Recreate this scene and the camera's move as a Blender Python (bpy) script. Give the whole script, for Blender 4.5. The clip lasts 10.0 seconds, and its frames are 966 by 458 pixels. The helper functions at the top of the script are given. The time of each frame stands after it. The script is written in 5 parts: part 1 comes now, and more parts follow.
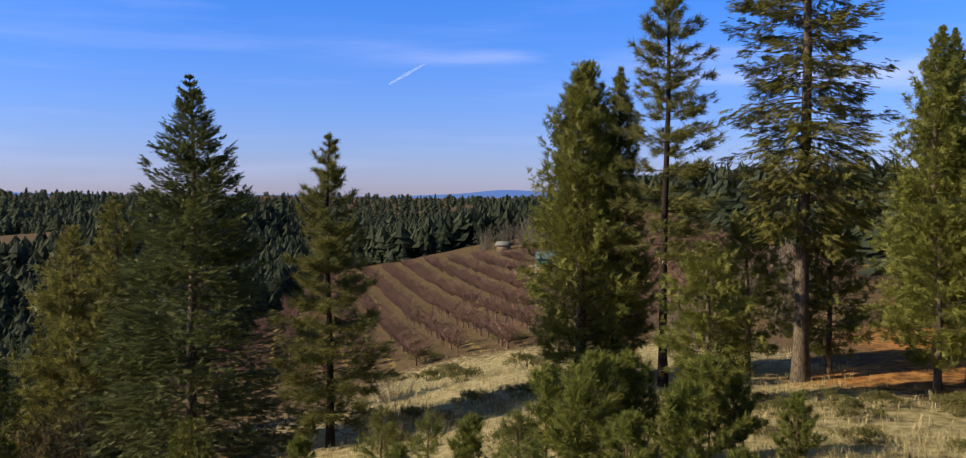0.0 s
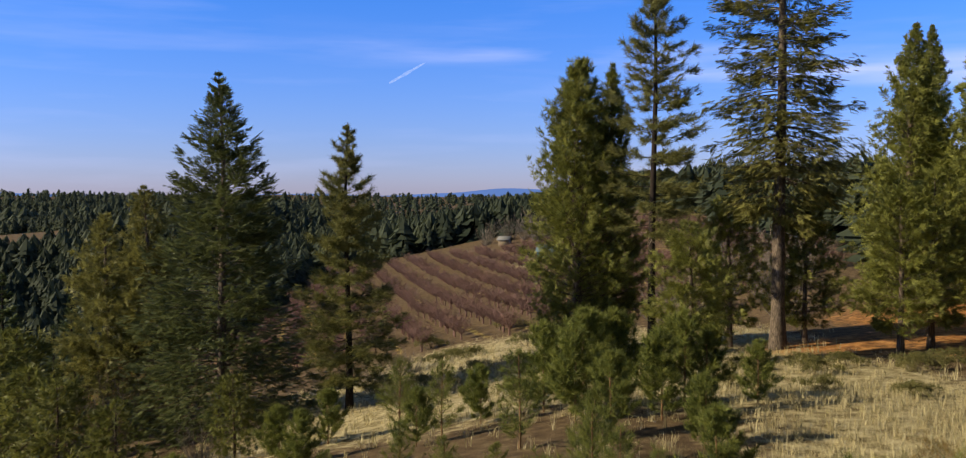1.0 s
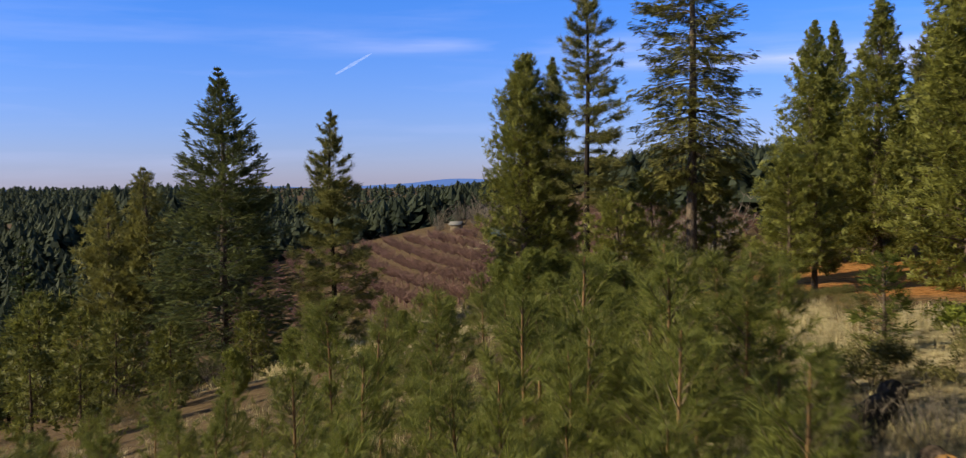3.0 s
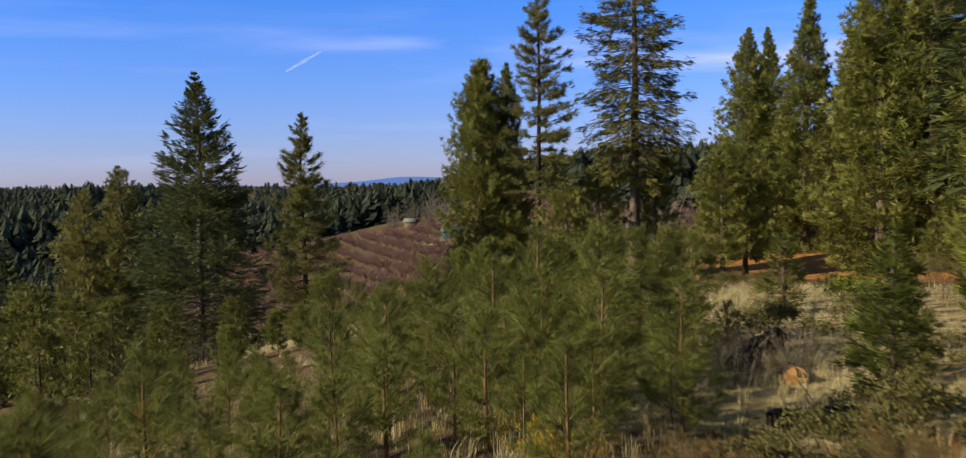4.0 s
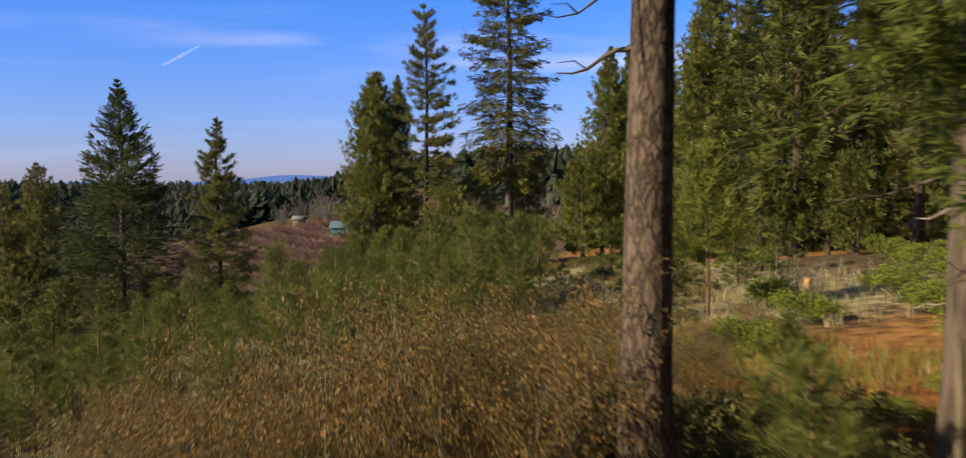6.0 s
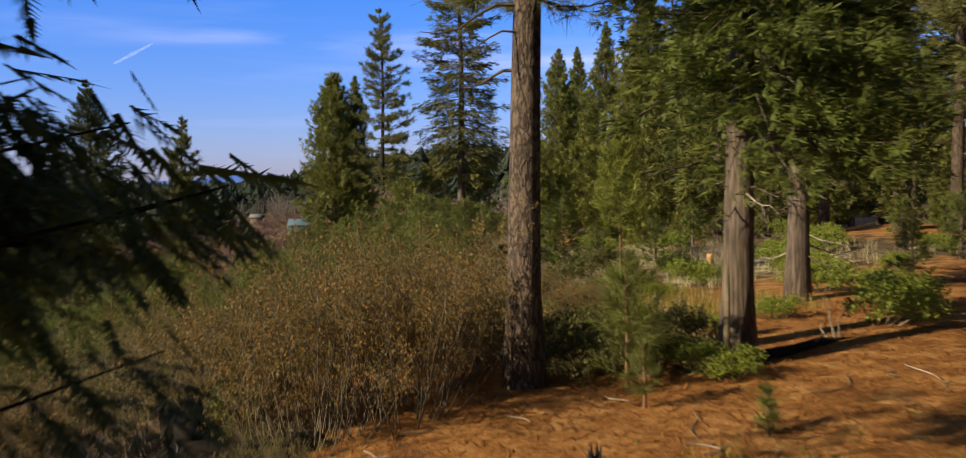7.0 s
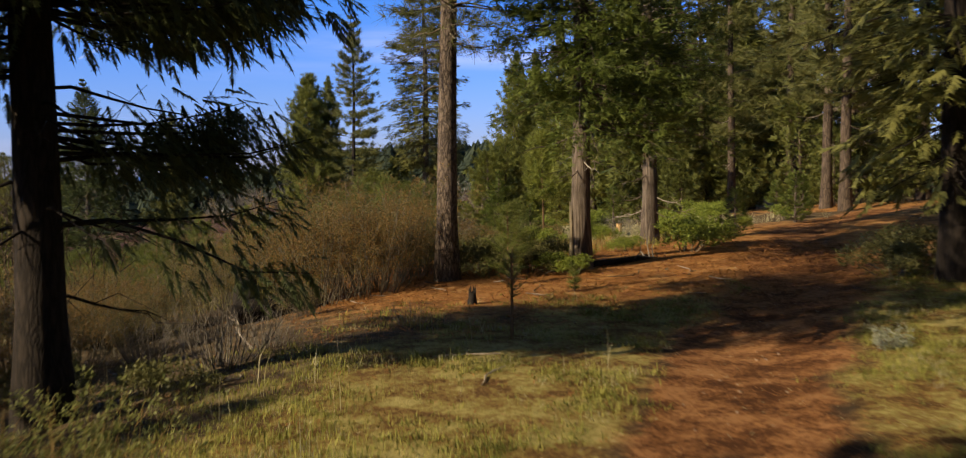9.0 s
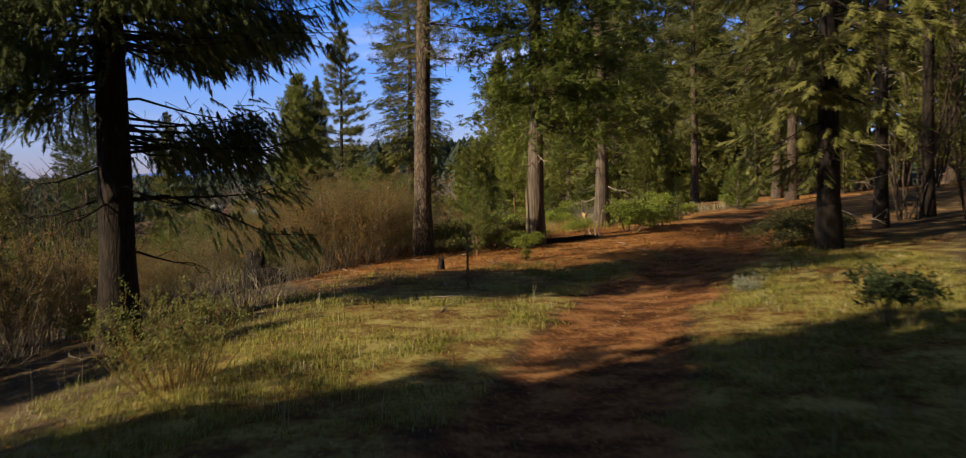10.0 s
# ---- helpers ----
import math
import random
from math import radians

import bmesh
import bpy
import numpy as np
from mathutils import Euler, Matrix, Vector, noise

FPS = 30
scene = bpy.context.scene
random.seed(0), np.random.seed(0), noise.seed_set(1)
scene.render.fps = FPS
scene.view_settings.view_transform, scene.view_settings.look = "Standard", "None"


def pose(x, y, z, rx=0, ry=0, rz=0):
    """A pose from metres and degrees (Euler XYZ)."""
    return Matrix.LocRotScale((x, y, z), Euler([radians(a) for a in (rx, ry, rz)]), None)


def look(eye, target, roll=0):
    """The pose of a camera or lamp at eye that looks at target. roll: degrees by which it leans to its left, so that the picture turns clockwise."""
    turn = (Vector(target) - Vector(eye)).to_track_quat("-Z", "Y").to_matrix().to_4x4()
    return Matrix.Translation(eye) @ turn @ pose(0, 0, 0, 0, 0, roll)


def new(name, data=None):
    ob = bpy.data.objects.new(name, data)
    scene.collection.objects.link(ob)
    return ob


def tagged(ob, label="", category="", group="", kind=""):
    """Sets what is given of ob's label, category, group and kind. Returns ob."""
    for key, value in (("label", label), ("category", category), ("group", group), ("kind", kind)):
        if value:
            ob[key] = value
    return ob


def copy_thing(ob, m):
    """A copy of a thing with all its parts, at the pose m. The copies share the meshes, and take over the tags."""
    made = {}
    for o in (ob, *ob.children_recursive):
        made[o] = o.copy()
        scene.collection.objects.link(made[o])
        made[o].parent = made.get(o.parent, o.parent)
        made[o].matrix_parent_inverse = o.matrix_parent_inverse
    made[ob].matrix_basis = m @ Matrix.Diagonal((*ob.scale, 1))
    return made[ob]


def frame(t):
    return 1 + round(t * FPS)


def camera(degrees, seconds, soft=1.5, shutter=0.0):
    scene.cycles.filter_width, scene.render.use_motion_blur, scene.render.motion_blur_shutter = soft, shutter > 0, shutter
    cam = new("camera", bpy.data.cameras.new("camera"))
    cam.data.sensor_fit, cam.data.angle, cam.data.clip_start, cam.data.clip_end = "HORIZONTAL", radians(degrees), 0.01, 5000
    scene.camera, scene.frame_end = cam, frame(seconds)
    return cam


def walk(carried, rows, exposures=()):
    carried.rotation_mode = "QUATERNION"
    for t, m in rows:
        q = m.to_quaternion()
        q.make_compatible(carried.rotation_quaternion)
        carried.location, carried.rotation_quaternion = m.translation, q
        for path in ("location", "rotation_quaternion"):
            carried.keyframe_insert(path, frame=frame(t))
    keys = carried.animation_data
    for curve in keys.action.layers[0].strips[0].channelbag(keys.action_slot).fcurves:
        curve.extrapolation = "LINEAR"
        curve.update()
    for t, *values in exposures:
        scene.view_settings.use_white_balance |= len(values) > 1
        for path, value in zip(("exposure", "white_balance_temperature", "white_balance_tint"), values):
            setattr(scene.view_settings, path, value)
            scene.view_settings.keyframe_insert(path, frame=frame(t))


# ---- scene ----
# ---- camera and walk: a drone glides backwards and down, turning right ----
cam = camera(54.0, 10.0, soft=1.15, shutter=0.5)
S = 1.5
ROWS = [
    (0.0, (-0.073, 0.103, 3.804), (-0.123, 2.101, 3.736), 0.1),
    (0.5, (-0.061, -1.484, 3.573), (-0.111, 0.514, 3.504), -0.1),
    (1.0, (-0.103, -3.103, 3.296), (-0.155, -1.105, 3.225), -0.2),
    (1.5, (-0.125, -4.771, 3.046), (-0.182, -2.774, 2.969), -0.4),
    (2.0, (-0.214, -6.461, 2.840), (-0.254, -4.464, 2.758), -0.8),
    (2.5, (-0.344, -8.182, 2.691), (-0.339, -6.183, 2.603), -0.9),
    (4.0, (-1.032, -13.435, 2.496), (-0.876, -11.444, 2.398), -1.1),
    (4.5, (-1.340, -15.185, 2.497), (-1.125, -13.200, 2.395), -1.1),
    (5.0, (-1.646, -16.938, 2.481), (-1.371, -14.960, 2.377), -1.1),
    (5.5, (-1.950, -18.691, 2.512), (-1.613, -16.722, 2.409), -0.8),
    (7.0, (-2.584, -23.582, 2.233), (-2.100, -21.644, 2.127), -0.8),
    (7.5, (-2.853, -25.147, 2.137), (-2.351, -23.214, 2.031), -0.8),
    (8.0, (-3.104, -26.633, 2.042), (-2.586, -24.704, 1.936), -0.7),
    (8.5, (-3.341, -28.072, 1.963), (-2.808, -26.147, 1.852), -0.8),
    (9.0, (-3.551, -29.511, 1.862), (-3.006, -27.590, 1.748), -0.8),
    (9.5, (-3.784, -30.968, 1.796), (-3.228, -29.050, 1.677), -1.0),
    (10.0, (-4.038, -32.449, 1.746), (-3.468, -30.536, 1.625), -1.0),
]
walk(cam, [(t, look(Vector(e) * S, Vector(g) * S, r)) for t, e, g, r in ROWS], ((0.0, 0.42, 6950, 10), (10.0, 0.42, 6950, 10)))

# ---- world and sun: low winter sun from behind on the left ----
SUN_EL = 26.0
SUN_AZ = 257.0
world = bpy.data.worlds.new("world")
scene.world = world
world.use_nodes = True
wn, wl = world.node_tree.nodes, world.node_tree.links
wn.clear()
w_out = wn.new("ShaderNodeOutputWorld")
w_bg = wn.new("ShaderNodeBackground")
w_sky = wn.new("ShaderNodeTexSky")
w_sky.sky_type, w_sky.sun_disc = "NISHITA", False
w_sky.sun_elevation, w_sky.sun_rotation = radians(SUN_EL), radians(SUN_AZ)
w_sky.air_density, w_sky.dust_density, w_sky.ozone_density = 1.0, 0.3, 3.0
w_bg.inputs["Strength"].default_value = 0.086
w_coord = wn.new("ShaderNodeTexCoord")
# thin high cirrus, stretched along the horizon
w_map = wn.new("ShaderNodeMapping")
w_map.inputs["Scale"].default_value = (1.6, 1.6, 16.0)
w_map.inputs["Location"].default_value = (0.35, 0.2, 0.1)
w_map.inputs["Rotation"].default_value = (0, radians(4), 0)
w_noise = wn.new("ShaderNodeTexNoise")
w_noise.inputs["Scale"].default_value, w_noise.inputs["Detail"].default_value = 2.2, 5
w_ramp = wn.new("ShaderNodeValToRGB")
w_ramp.color_ramp.elements[0].position, w_ramp.color_ramp.elements[1].position = 0.52, 0.80
w_ramp.color_ramp.elements[1].color = (0.16, 0.16, 0.16, 1)
w_tint = wn.new("ShaderNodeMix")
w_tint.data_type, w_tint.blend_type = "RGBA", "MULTIPLY"
w_tint.inputs["Factor"].default_value = 1.0
w_sep = wn.new("ShaderNodeSeparateXYZ")
w_high = wn.new("ShaderNodeValToRGB")
w_high.color_ramp.elements[0].position, w_high.color_ramp.elements[0].color = 0.0, (0.72, 0.76, 1.50, 1)
w_high.color_ramp.elements[1].position, w_high.color_ramp.elements[1].color = 0.22, (0.27, 0.80, 1.85, 1)
w_zenith = w_high.color_ramp.elements.new(0.55)
w_zenith.color = (0.60, 0.57, 0.52, 1)
w_upper = w_high.color_ramp.elements.new(0.36)
w_upper.color = (0.50, 0.62, 0.85, 1)
w_mix = wn.new("ShaderNodeMix")
w_mix.data_type = "RGBA"
w_mix.inputs[7].default_value = (6.6, 7.2, 11.5, 1)
wl.new(w_coord.outputs["Generated"], w_map.inputs["Vector"])
wl.new(w_map.outputs["Vector"], w_noise.inputs["Vector"])
wl.new(w_noise.outputs["Fac"], w_ramp.inputs["Fac"])
wl.new(w_coord.outputs["Generated"], w_sep.inputs[0])
wl.new(w_sep.outputs["Z"], w_high.inputs["Fac"])
wl.new(w_high.outputs["Color"], w_tint.inputs[7])
wl.new(w_sky.outputs["Color"], w_tint.inputs[6])
wl.new(w_tint.outputs[2], w_mix.inputs[6])
# a long thin streak that sinks to the right
w_dot = wn.new("ShaderNodeVectorMath")
w_dot.operation = "DOT_PRODUCT"
w_dot.inputs[1].default_value = (0.075, 0.0, 1.0)
w_off = wn.new("ShaderNodeMapRange")
w_off.inputs["From Min"].default_value, w_off.inputs["From Max"].default_value = 0.128, 0.146
w_off2 = wn.new("ShaderNodeMapRange")
w_off2.inputs["From Min"].default_value, w_off2.inputs["From Max"].default_value = 0.172, 0.148
w_side = wn.new("ShaderNodeMapRange")
w_side.inputs["From Min"].default_value, w_side.inputs["From Max"].default_value = -0.25, 0.15
w_side.inputs["To Max"].default_value = 1.6
w_m1, w_m2, w_m3, w_m4 = (wn.new("ShaderNodeMath") for _ in range(4))
for q in (w_m1, w_m2, w_m3):
    q.operation = "MULTIPLY"
w_m4.operation, w_m4.use_clamp = "ADD", True
w_ramp2 = wn.new("ShaderNodeValToRGB")
w_ramp2.color_ramp.elements[0].position, w_ramp2.color_ramp.elements[1].position = 0.38, 0.75
w_ramp2.color_ramp.elements[1].color = (0.55, 0.55, 0.55, 1)
wl.new(w_coord.outputs["Generated"], w_dot.inputs[0])
for q in (w_off, w_off2):
    wl.new(w_dot.outputs["Value"], q.inputs["Value"])
wl.new(w_sep.outputs["X"], w_side.inputs["Value"])
wl.new(w_off.outputs[0], w_m1.inputs[0])
wl.new(w_off2.outputs[0], w_m1.inputs[1])
wl.new(w_m1.outputs[0], w_m2.inputs[0])
wl.new(w_side.outputs[0], w_m2.inputs[1])
wl.new(w_noise.outputs["Fac"], w_ramp2.inputs["Fac"])
wl.new(w_m2.outputs[0], w_m3.inputs[0])
wl.new(w_ramp2.outputs["Color"], w_m3.inputs[1])
wl.new(w_m3.outputs[0], w_m4.inputs[0])
wl.new(w_ramp.outputs["Color"], w_m4.inputs[1])
wl.new(w_m4.outputs[0], w_mix.inputs["Factor"])
wl.new(w_mix.outputs[2], w_bg.inputs["Color"])
wl.new(w_bg.outputs["Background"], w_out.inputs["Surface"])
sun = new("sun", bpy.data.lights.new("sun", "SUN"))
sun.data.energy, sun.data.angle, sun.data.color = 5.0, radians(0.5), (1.0, 0.86, 0.62)
SUN_WAY = Vector((math.sin(radians(SUN_AZ)), math.cos(radians(SUN_AZ)), math.tan(radians(SUN_EL))))
sun.matrix_world = look(SUN_WAY * 60, (0, 0, 0))

# ---- materials ----
def nodes_of(name):
    m = bpy.data.materials.new(name)
    m.use_nodes = True
    return m, m.node_tree.nodes, m.node_tree.links, m.node_tree.nodes["Principled BSDF"]


def ramp_node(n, stops):
    r = n.new("ShaderNodeValToRGB")
    el = r.color_ramp.elements
    while len(el) < len(stops):
        el.new(0.5)
    for e, (p, c) in zip(el, stops):
        e.position, e.color = p, (*c, 1)
    return r


def noise_node(n, l, scale, detail=4, vec=None, rough=0.6):
    t = n.new("ShaderNodeTexNoise")
    t.inputs["Scale"].default_value, t.inputs["Detail"].default_value, t.inputs["Roughness"].default_value = scale, detail, rough
    if vec is not None:
        l.new(vec, t.inputs["Vector"])
    return t


def foliage(name, dark, light, translucent=0.38, rough=0.55, patch=0.6, single=0.6, between=None):
    """Leaves and needles: colour varies by clump, leaf and tree; some light shines through."""
    m, n, l, b = nodes_of(name)
    geo, obj, co = n.new("ShaderNodeNewGeometry"), n.new("ShaderNodeObjectInfo"), n.new("ShaderNodeTexCoord")
    big = noise_node(n, l, patch, 3, co.outputs["Object"])
    mix1 = n.new("ShaderNodeMath")
    mix1.operation = "MULTIPLY_ADD"
    l.new(geo.outputs["Random Per Island"], mix1.inputs[0])
    mix1.inputs[1].default_value = single
    l.new(big.outputs["Fac"], mix1.inputs[2])
    mix2 = n.new("ShaderNodeMath")
    mix2.operation = "MULTIPLY_ADD"
    l.new(obj.outputs["Random"], mix2.inputs[0])
    mix2.inputs[1].default_value = 0.12
    l.new(mix1.outputs[0], mix2.inputs[2])
    r = ramp_node(n, [(0.40, dark), (1.0, light)] if between is None else [(0.32, dark), (0.70, between), (1.0, light)])
    l.new(mix2.outputs[0], r.inputs["Fac"])
    l.new(r.outputs["Color"], b.inputs["Base Color"])
    b.inputs["Roughness"].default_value = rough
    b.inputs["Specular IOR Level"].default_value = 0.25
    tr = n.new("ShaderNodeBsdfTranslucent")
    l.new(r.outputs["Color"], tr.inputs["Color"])
    ms = n.new("ShaderNodeMixShader")
    ms.inputs["Fac"].default_value = translucent
    l.new(b.outputs[0], ms.inputs[1])
    l.new(tr.outputs[0], ms.inputs[2])
    l.new(ms.outputs[0], n["Material Output"].inputs["Surface"])
    return m


def bark(name, dark, light, plate=9.0, stretch=0.22, bump=0.6):
    m, n, l, b = nodes_of(name)
    co, mp = n.new("ShaderNodeTexCoord"), n.new("ShaderNodeMapping")
    mp.inputs["Scale"].default_value = (1, 1, stretch)
    l.new(co.outputs["Object"], mp.inputs["Vector"])
    vor = n.new("ShaderNodeTexVoronoi")
    vor.feature = "DISTANCE_TO_EDGE"
    vor.inputs["Scale"].default_value = plate
    warp = noise_node(n, l, 3.5, 5, mp.outputs["Vector"])
    add = n.new("ShaderNodeMix")
    add.data_type = "VECTOR"
    add.inputs["Factor"].default_value = 0.30
    l.new(mp.outputs["Vector"], add.inputs[4])
    l.new(warp.outputs["Color"], add.inputs[5])
    l.new(add.outputs[1], vor.inputs["Vector"])
    fine = noise_node(n, l, 30, 6, mp.outputs["Vector"])
    large = noise_node(n, l, 1.3, 3, co.outputs["Object"])
    crack = ramp_node(n, [(0.0, (0.12, 0.12, 0.12)), (0.22, (1, 1, 1))])
    l.new(vor.outputs["Distance"], crack.inputs["Fac"])
    mul = n.new("ShaderNodeMath")
    mul.operation = "MULTIPLY"
    l.new(crack.outputs["Color"], mul.inputs[0])
    l.new(fine.outputs["Fac"], mul.inputs[1])
    mad = n.new("ShaderNodeMath")
    mad.operation = "MULTIPLY_ADD"
    l.new(large.outputs["Fac"], mad.inputs[0])
    mad.inputs[1].default_value = 0.5
    l.new(mul.outputs[0], mad.inputs[2])
    r = ramp_node(n, [(0.2, dark), (0.95, light)])
    l.new(mad.outputs[0], r.inputs["Fac"])
    l.new(r.outputs["Color"], b.inputs["Base Color"])
    b.inputs["Roughness"].default_value = 0.9
    b.inputs["Specular IOR Level"].default_value = 0.2
    bp = n.new("ShaderNodeBump")
    bp.inputs["Strength"].default_value, bp.inputs["Distance"].default_value = bump, 0.03
    l.new(mul.outputs[0], bp.inputs["Height"])
    l.new(bp.outputs[0], b.inputs["Normal"])
    return m


def plain(name, dark, light, scale=4.0, rough=0.85, detail=5):
    m, n, l, b = nodes_of(name)
    co = n.new("ShaderNodeTexCoord")
    t = noise_node(n, l, scale, detail, co.outputs["Object"])
    geo = n.new("ShaderNodeNewGeometry")
    mad = n.new("ShaderNodeMath")
    mad.operation = "MULTIPLY_ADD"
    l.new(geo.outputs["Random Per Island"], mad.inputs[0])
    mad.inputs[1].default_value = 0.35
    l.new(t.outputs["Fac"], mad.inputs[2])
    r = ramp_node(n, [(0.35, dark), (0.95, light)])
    l.new(mad.outputs[0], r.inputs["Fac"])
    l.new(r.outputs["Color"], b.inputs["Base Color"])
    b.inputs["Roughness"].default_value = rough
    b.inputs["Specular IOR Level"].default_value = 0.2
    return m


FIR = foliage("fir_needles", (0.022, 0.038, 0.016), (0.105, 0.135, 0.052))
FIR_BLUE = foliage("blue_fir_needles", (0.022, 0.036, 0.015), (0.150, 0.175, 0.068))
FIR_OLIVE = foliage("olive_fir_needles", (0.056, 0.058, 0.017), (0.275, 0.268, 0.085))
PINE = foliage("pine_needles", (0.046, 0.058, 0.016), (0.215, 0.215, 0.075))
YOUNG = foliage("young_pine_needles", (0.033, 0.051, 0.012), (0.222, 0.248, 0.060), 0.32)
BRIGHT = foliage("bright_pine_needles", (0.060, 0.085, 0.014), (0.300, 0.320, 0.070), 0.4)
CEDAR = foliage("cedar_sprays", (0.042, 0.051, 0.013), (0.250, 0.266, 0.066))
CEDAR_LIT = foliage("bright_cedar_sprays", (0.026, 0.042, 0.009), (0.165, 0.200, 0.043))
FOREST = foliage("forest_sprays", (0.036, 0.046, 0.012), (0.185, 0.195, 0.050))
LEAF = foliage("shrub_leaves", (0.050, 0.078, 0.012), (0.270, 0.315, 0.054))
OLIVE_LEAF = foliage("olive_shrub_leaves", (0.045, 0.050, 0.018), (0.190, 0.180, 0.066))
RUST_LEAF = foliage("rusty_dry_leaves", (0.050, 0.048, 0.018), (0.285, 0.165, 0.056), 0.35, single=0.7, between=(0.140, 0.128, 0.045))
DULL_LEAF = foliage("dull_olive_dry_leaves", (0.045, 0.048, 0.018), (0.230, 0.190, 0.075), 0.35, single=0.7)
DEAD = foliage("dead_orange_needles", (0.160, 0.060, 0.018), (0.400, 0.180, 0.060), 0.25)
DRY = foliage("dry_grass", (0.230, 0.190, 0.095), (0.560, 0.500, 0.300), 0.3, 0.7, 0.4)
GREEN_GRASS = foliage("green_grass", (0.066, 0.086, 0.016), (0.355, 0.335, 0.082), 0.3, 0.7, 1.3)
RUST_GRASS = foliage("rusty_grass", (0.140, 0.066, 0.020), (0.430, 0.230, 0.078), 0.3, 0.7, 0.5)
# slight blue of distance haze is mixed into the far needle colour
HAZED_PINE = foliage("hazed_far_conifers", (0.020, 0.032, 0.021), (0.086, 0.106, 0.064), 0.3, 0.8, 0.04, 0.15)
BARK_PINE = bark("ponderosa_bark", (0.014, 0.010, 0.008), (0.215, 0.160, 0.120), 15.0, 0.34, 1.0)
BARK_CEDAR = bark("cedar_bark", (0.036, 0.025, 0.018), (0.205, 0.160, 0.124), 16.0, 0.06, 0.7)
BARK_FIR = bark("fir_bark", (0.030, 0.024, 0.020), (0.200, 0.160, 0.125), 14.0, 0.2, 0.5)
# near-black: the deep shade on trailside trunks is put into this bark colour
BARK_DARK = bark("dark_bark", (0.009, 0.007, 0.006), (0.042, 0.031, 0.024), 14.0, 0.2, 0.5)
# darker bark copy, with the forest's shade put into its colour
BARK_FOREST = bark("shaded_forest_bark", (0.020, 0.014, 0.010), (0.150, 0.108, 0.078), 13.0, 0.15, 0.6)
TWIG = plain("brown_twigs", (0.062, 0.050, 0.030), (0.255, 0.205, 0.135), 3.0)
BRUSH_STEM = plain("grey_olive_brush_stems", (0.062, 0.055, 0.038), (0.270, 0.230, 0.165), 3.0)
YOUNG_STEM = plain("orange_brown_pine_stems", (0.090, 0.050, 0.024), (0.260, 0.160, 0.085), 5.0)
GREY_TWIG = plain("grey_twigs", (0.080, 0.068, 0.056), (0.280, 0.245, 0.205), 3.0)
ORCHARD_TWIG = plain("reddish_bare_twigs", (0.085, 0.052, 0.046), (0.235, 0.140, 0.118), 0.3)
DEADWOOD = plain("bleached_dead_wood", (0.200, 0.150, 0.110), (0.460, 0.390, 0.320), 6.0)
CHAR = plain("dark_rotten_wood", (0.006, 0.005, 0.004), (0.030, 0.023, 0.018), 5.0)
CUT = plain("fresh_cut_wood", (0.420, 0.220, 0.080), (0.660, 0.420, 0.190), 10.0)
STONE = plain("pale_stones", (0.160, 0.090, 0.050), (0.360, 0.260, 0.180), 8.0)
WALL_TEAL = plain("teal_painted_boards", (0.020, 0.070, 0.080), (0.040, 0.110, 0.120), 2.0)
ROOF_BLUE = plain("blue_grey_metal_roof", (0.055, 0.095, 0.120), (0.095, 0.145, 0.175), 1.0, 0.8)
ROOF_GREY = plain("grey_shingle_roof", (0.120, 0.122, 0.118), (0.210, 0.210, 0.200), 3.0)

# ---- the land ----
def smooth(a, b, v):
    t = np.clip((np.asarray(v, float) - a) / (b - a), 0, 1)
    return t * t * (3 - 2 * t)


def waves(x, y):
    """Gentle natural unevenness from summed waves."""
    return (np.sin(x * 0.31 + 1.3 * np.sin(y * 0.17)) * np.sin(y * 0.27 + 0.8 * np.sin(x * 0.21)) * 0.16
            + np.sin(x * 0.93 + y * 0.41) * np.sin(y * 0.83 - x * 0.37) * 0.05)


def rolling(x, y):
    return np.sin(x * 0.0041 + 0.7) * np.sin(y * 0.0033 + 1.1) + 0.5 * np.sin(x * 0.0093 + y * 0.004) * np.sin(y * 0.0081 - 0.4)


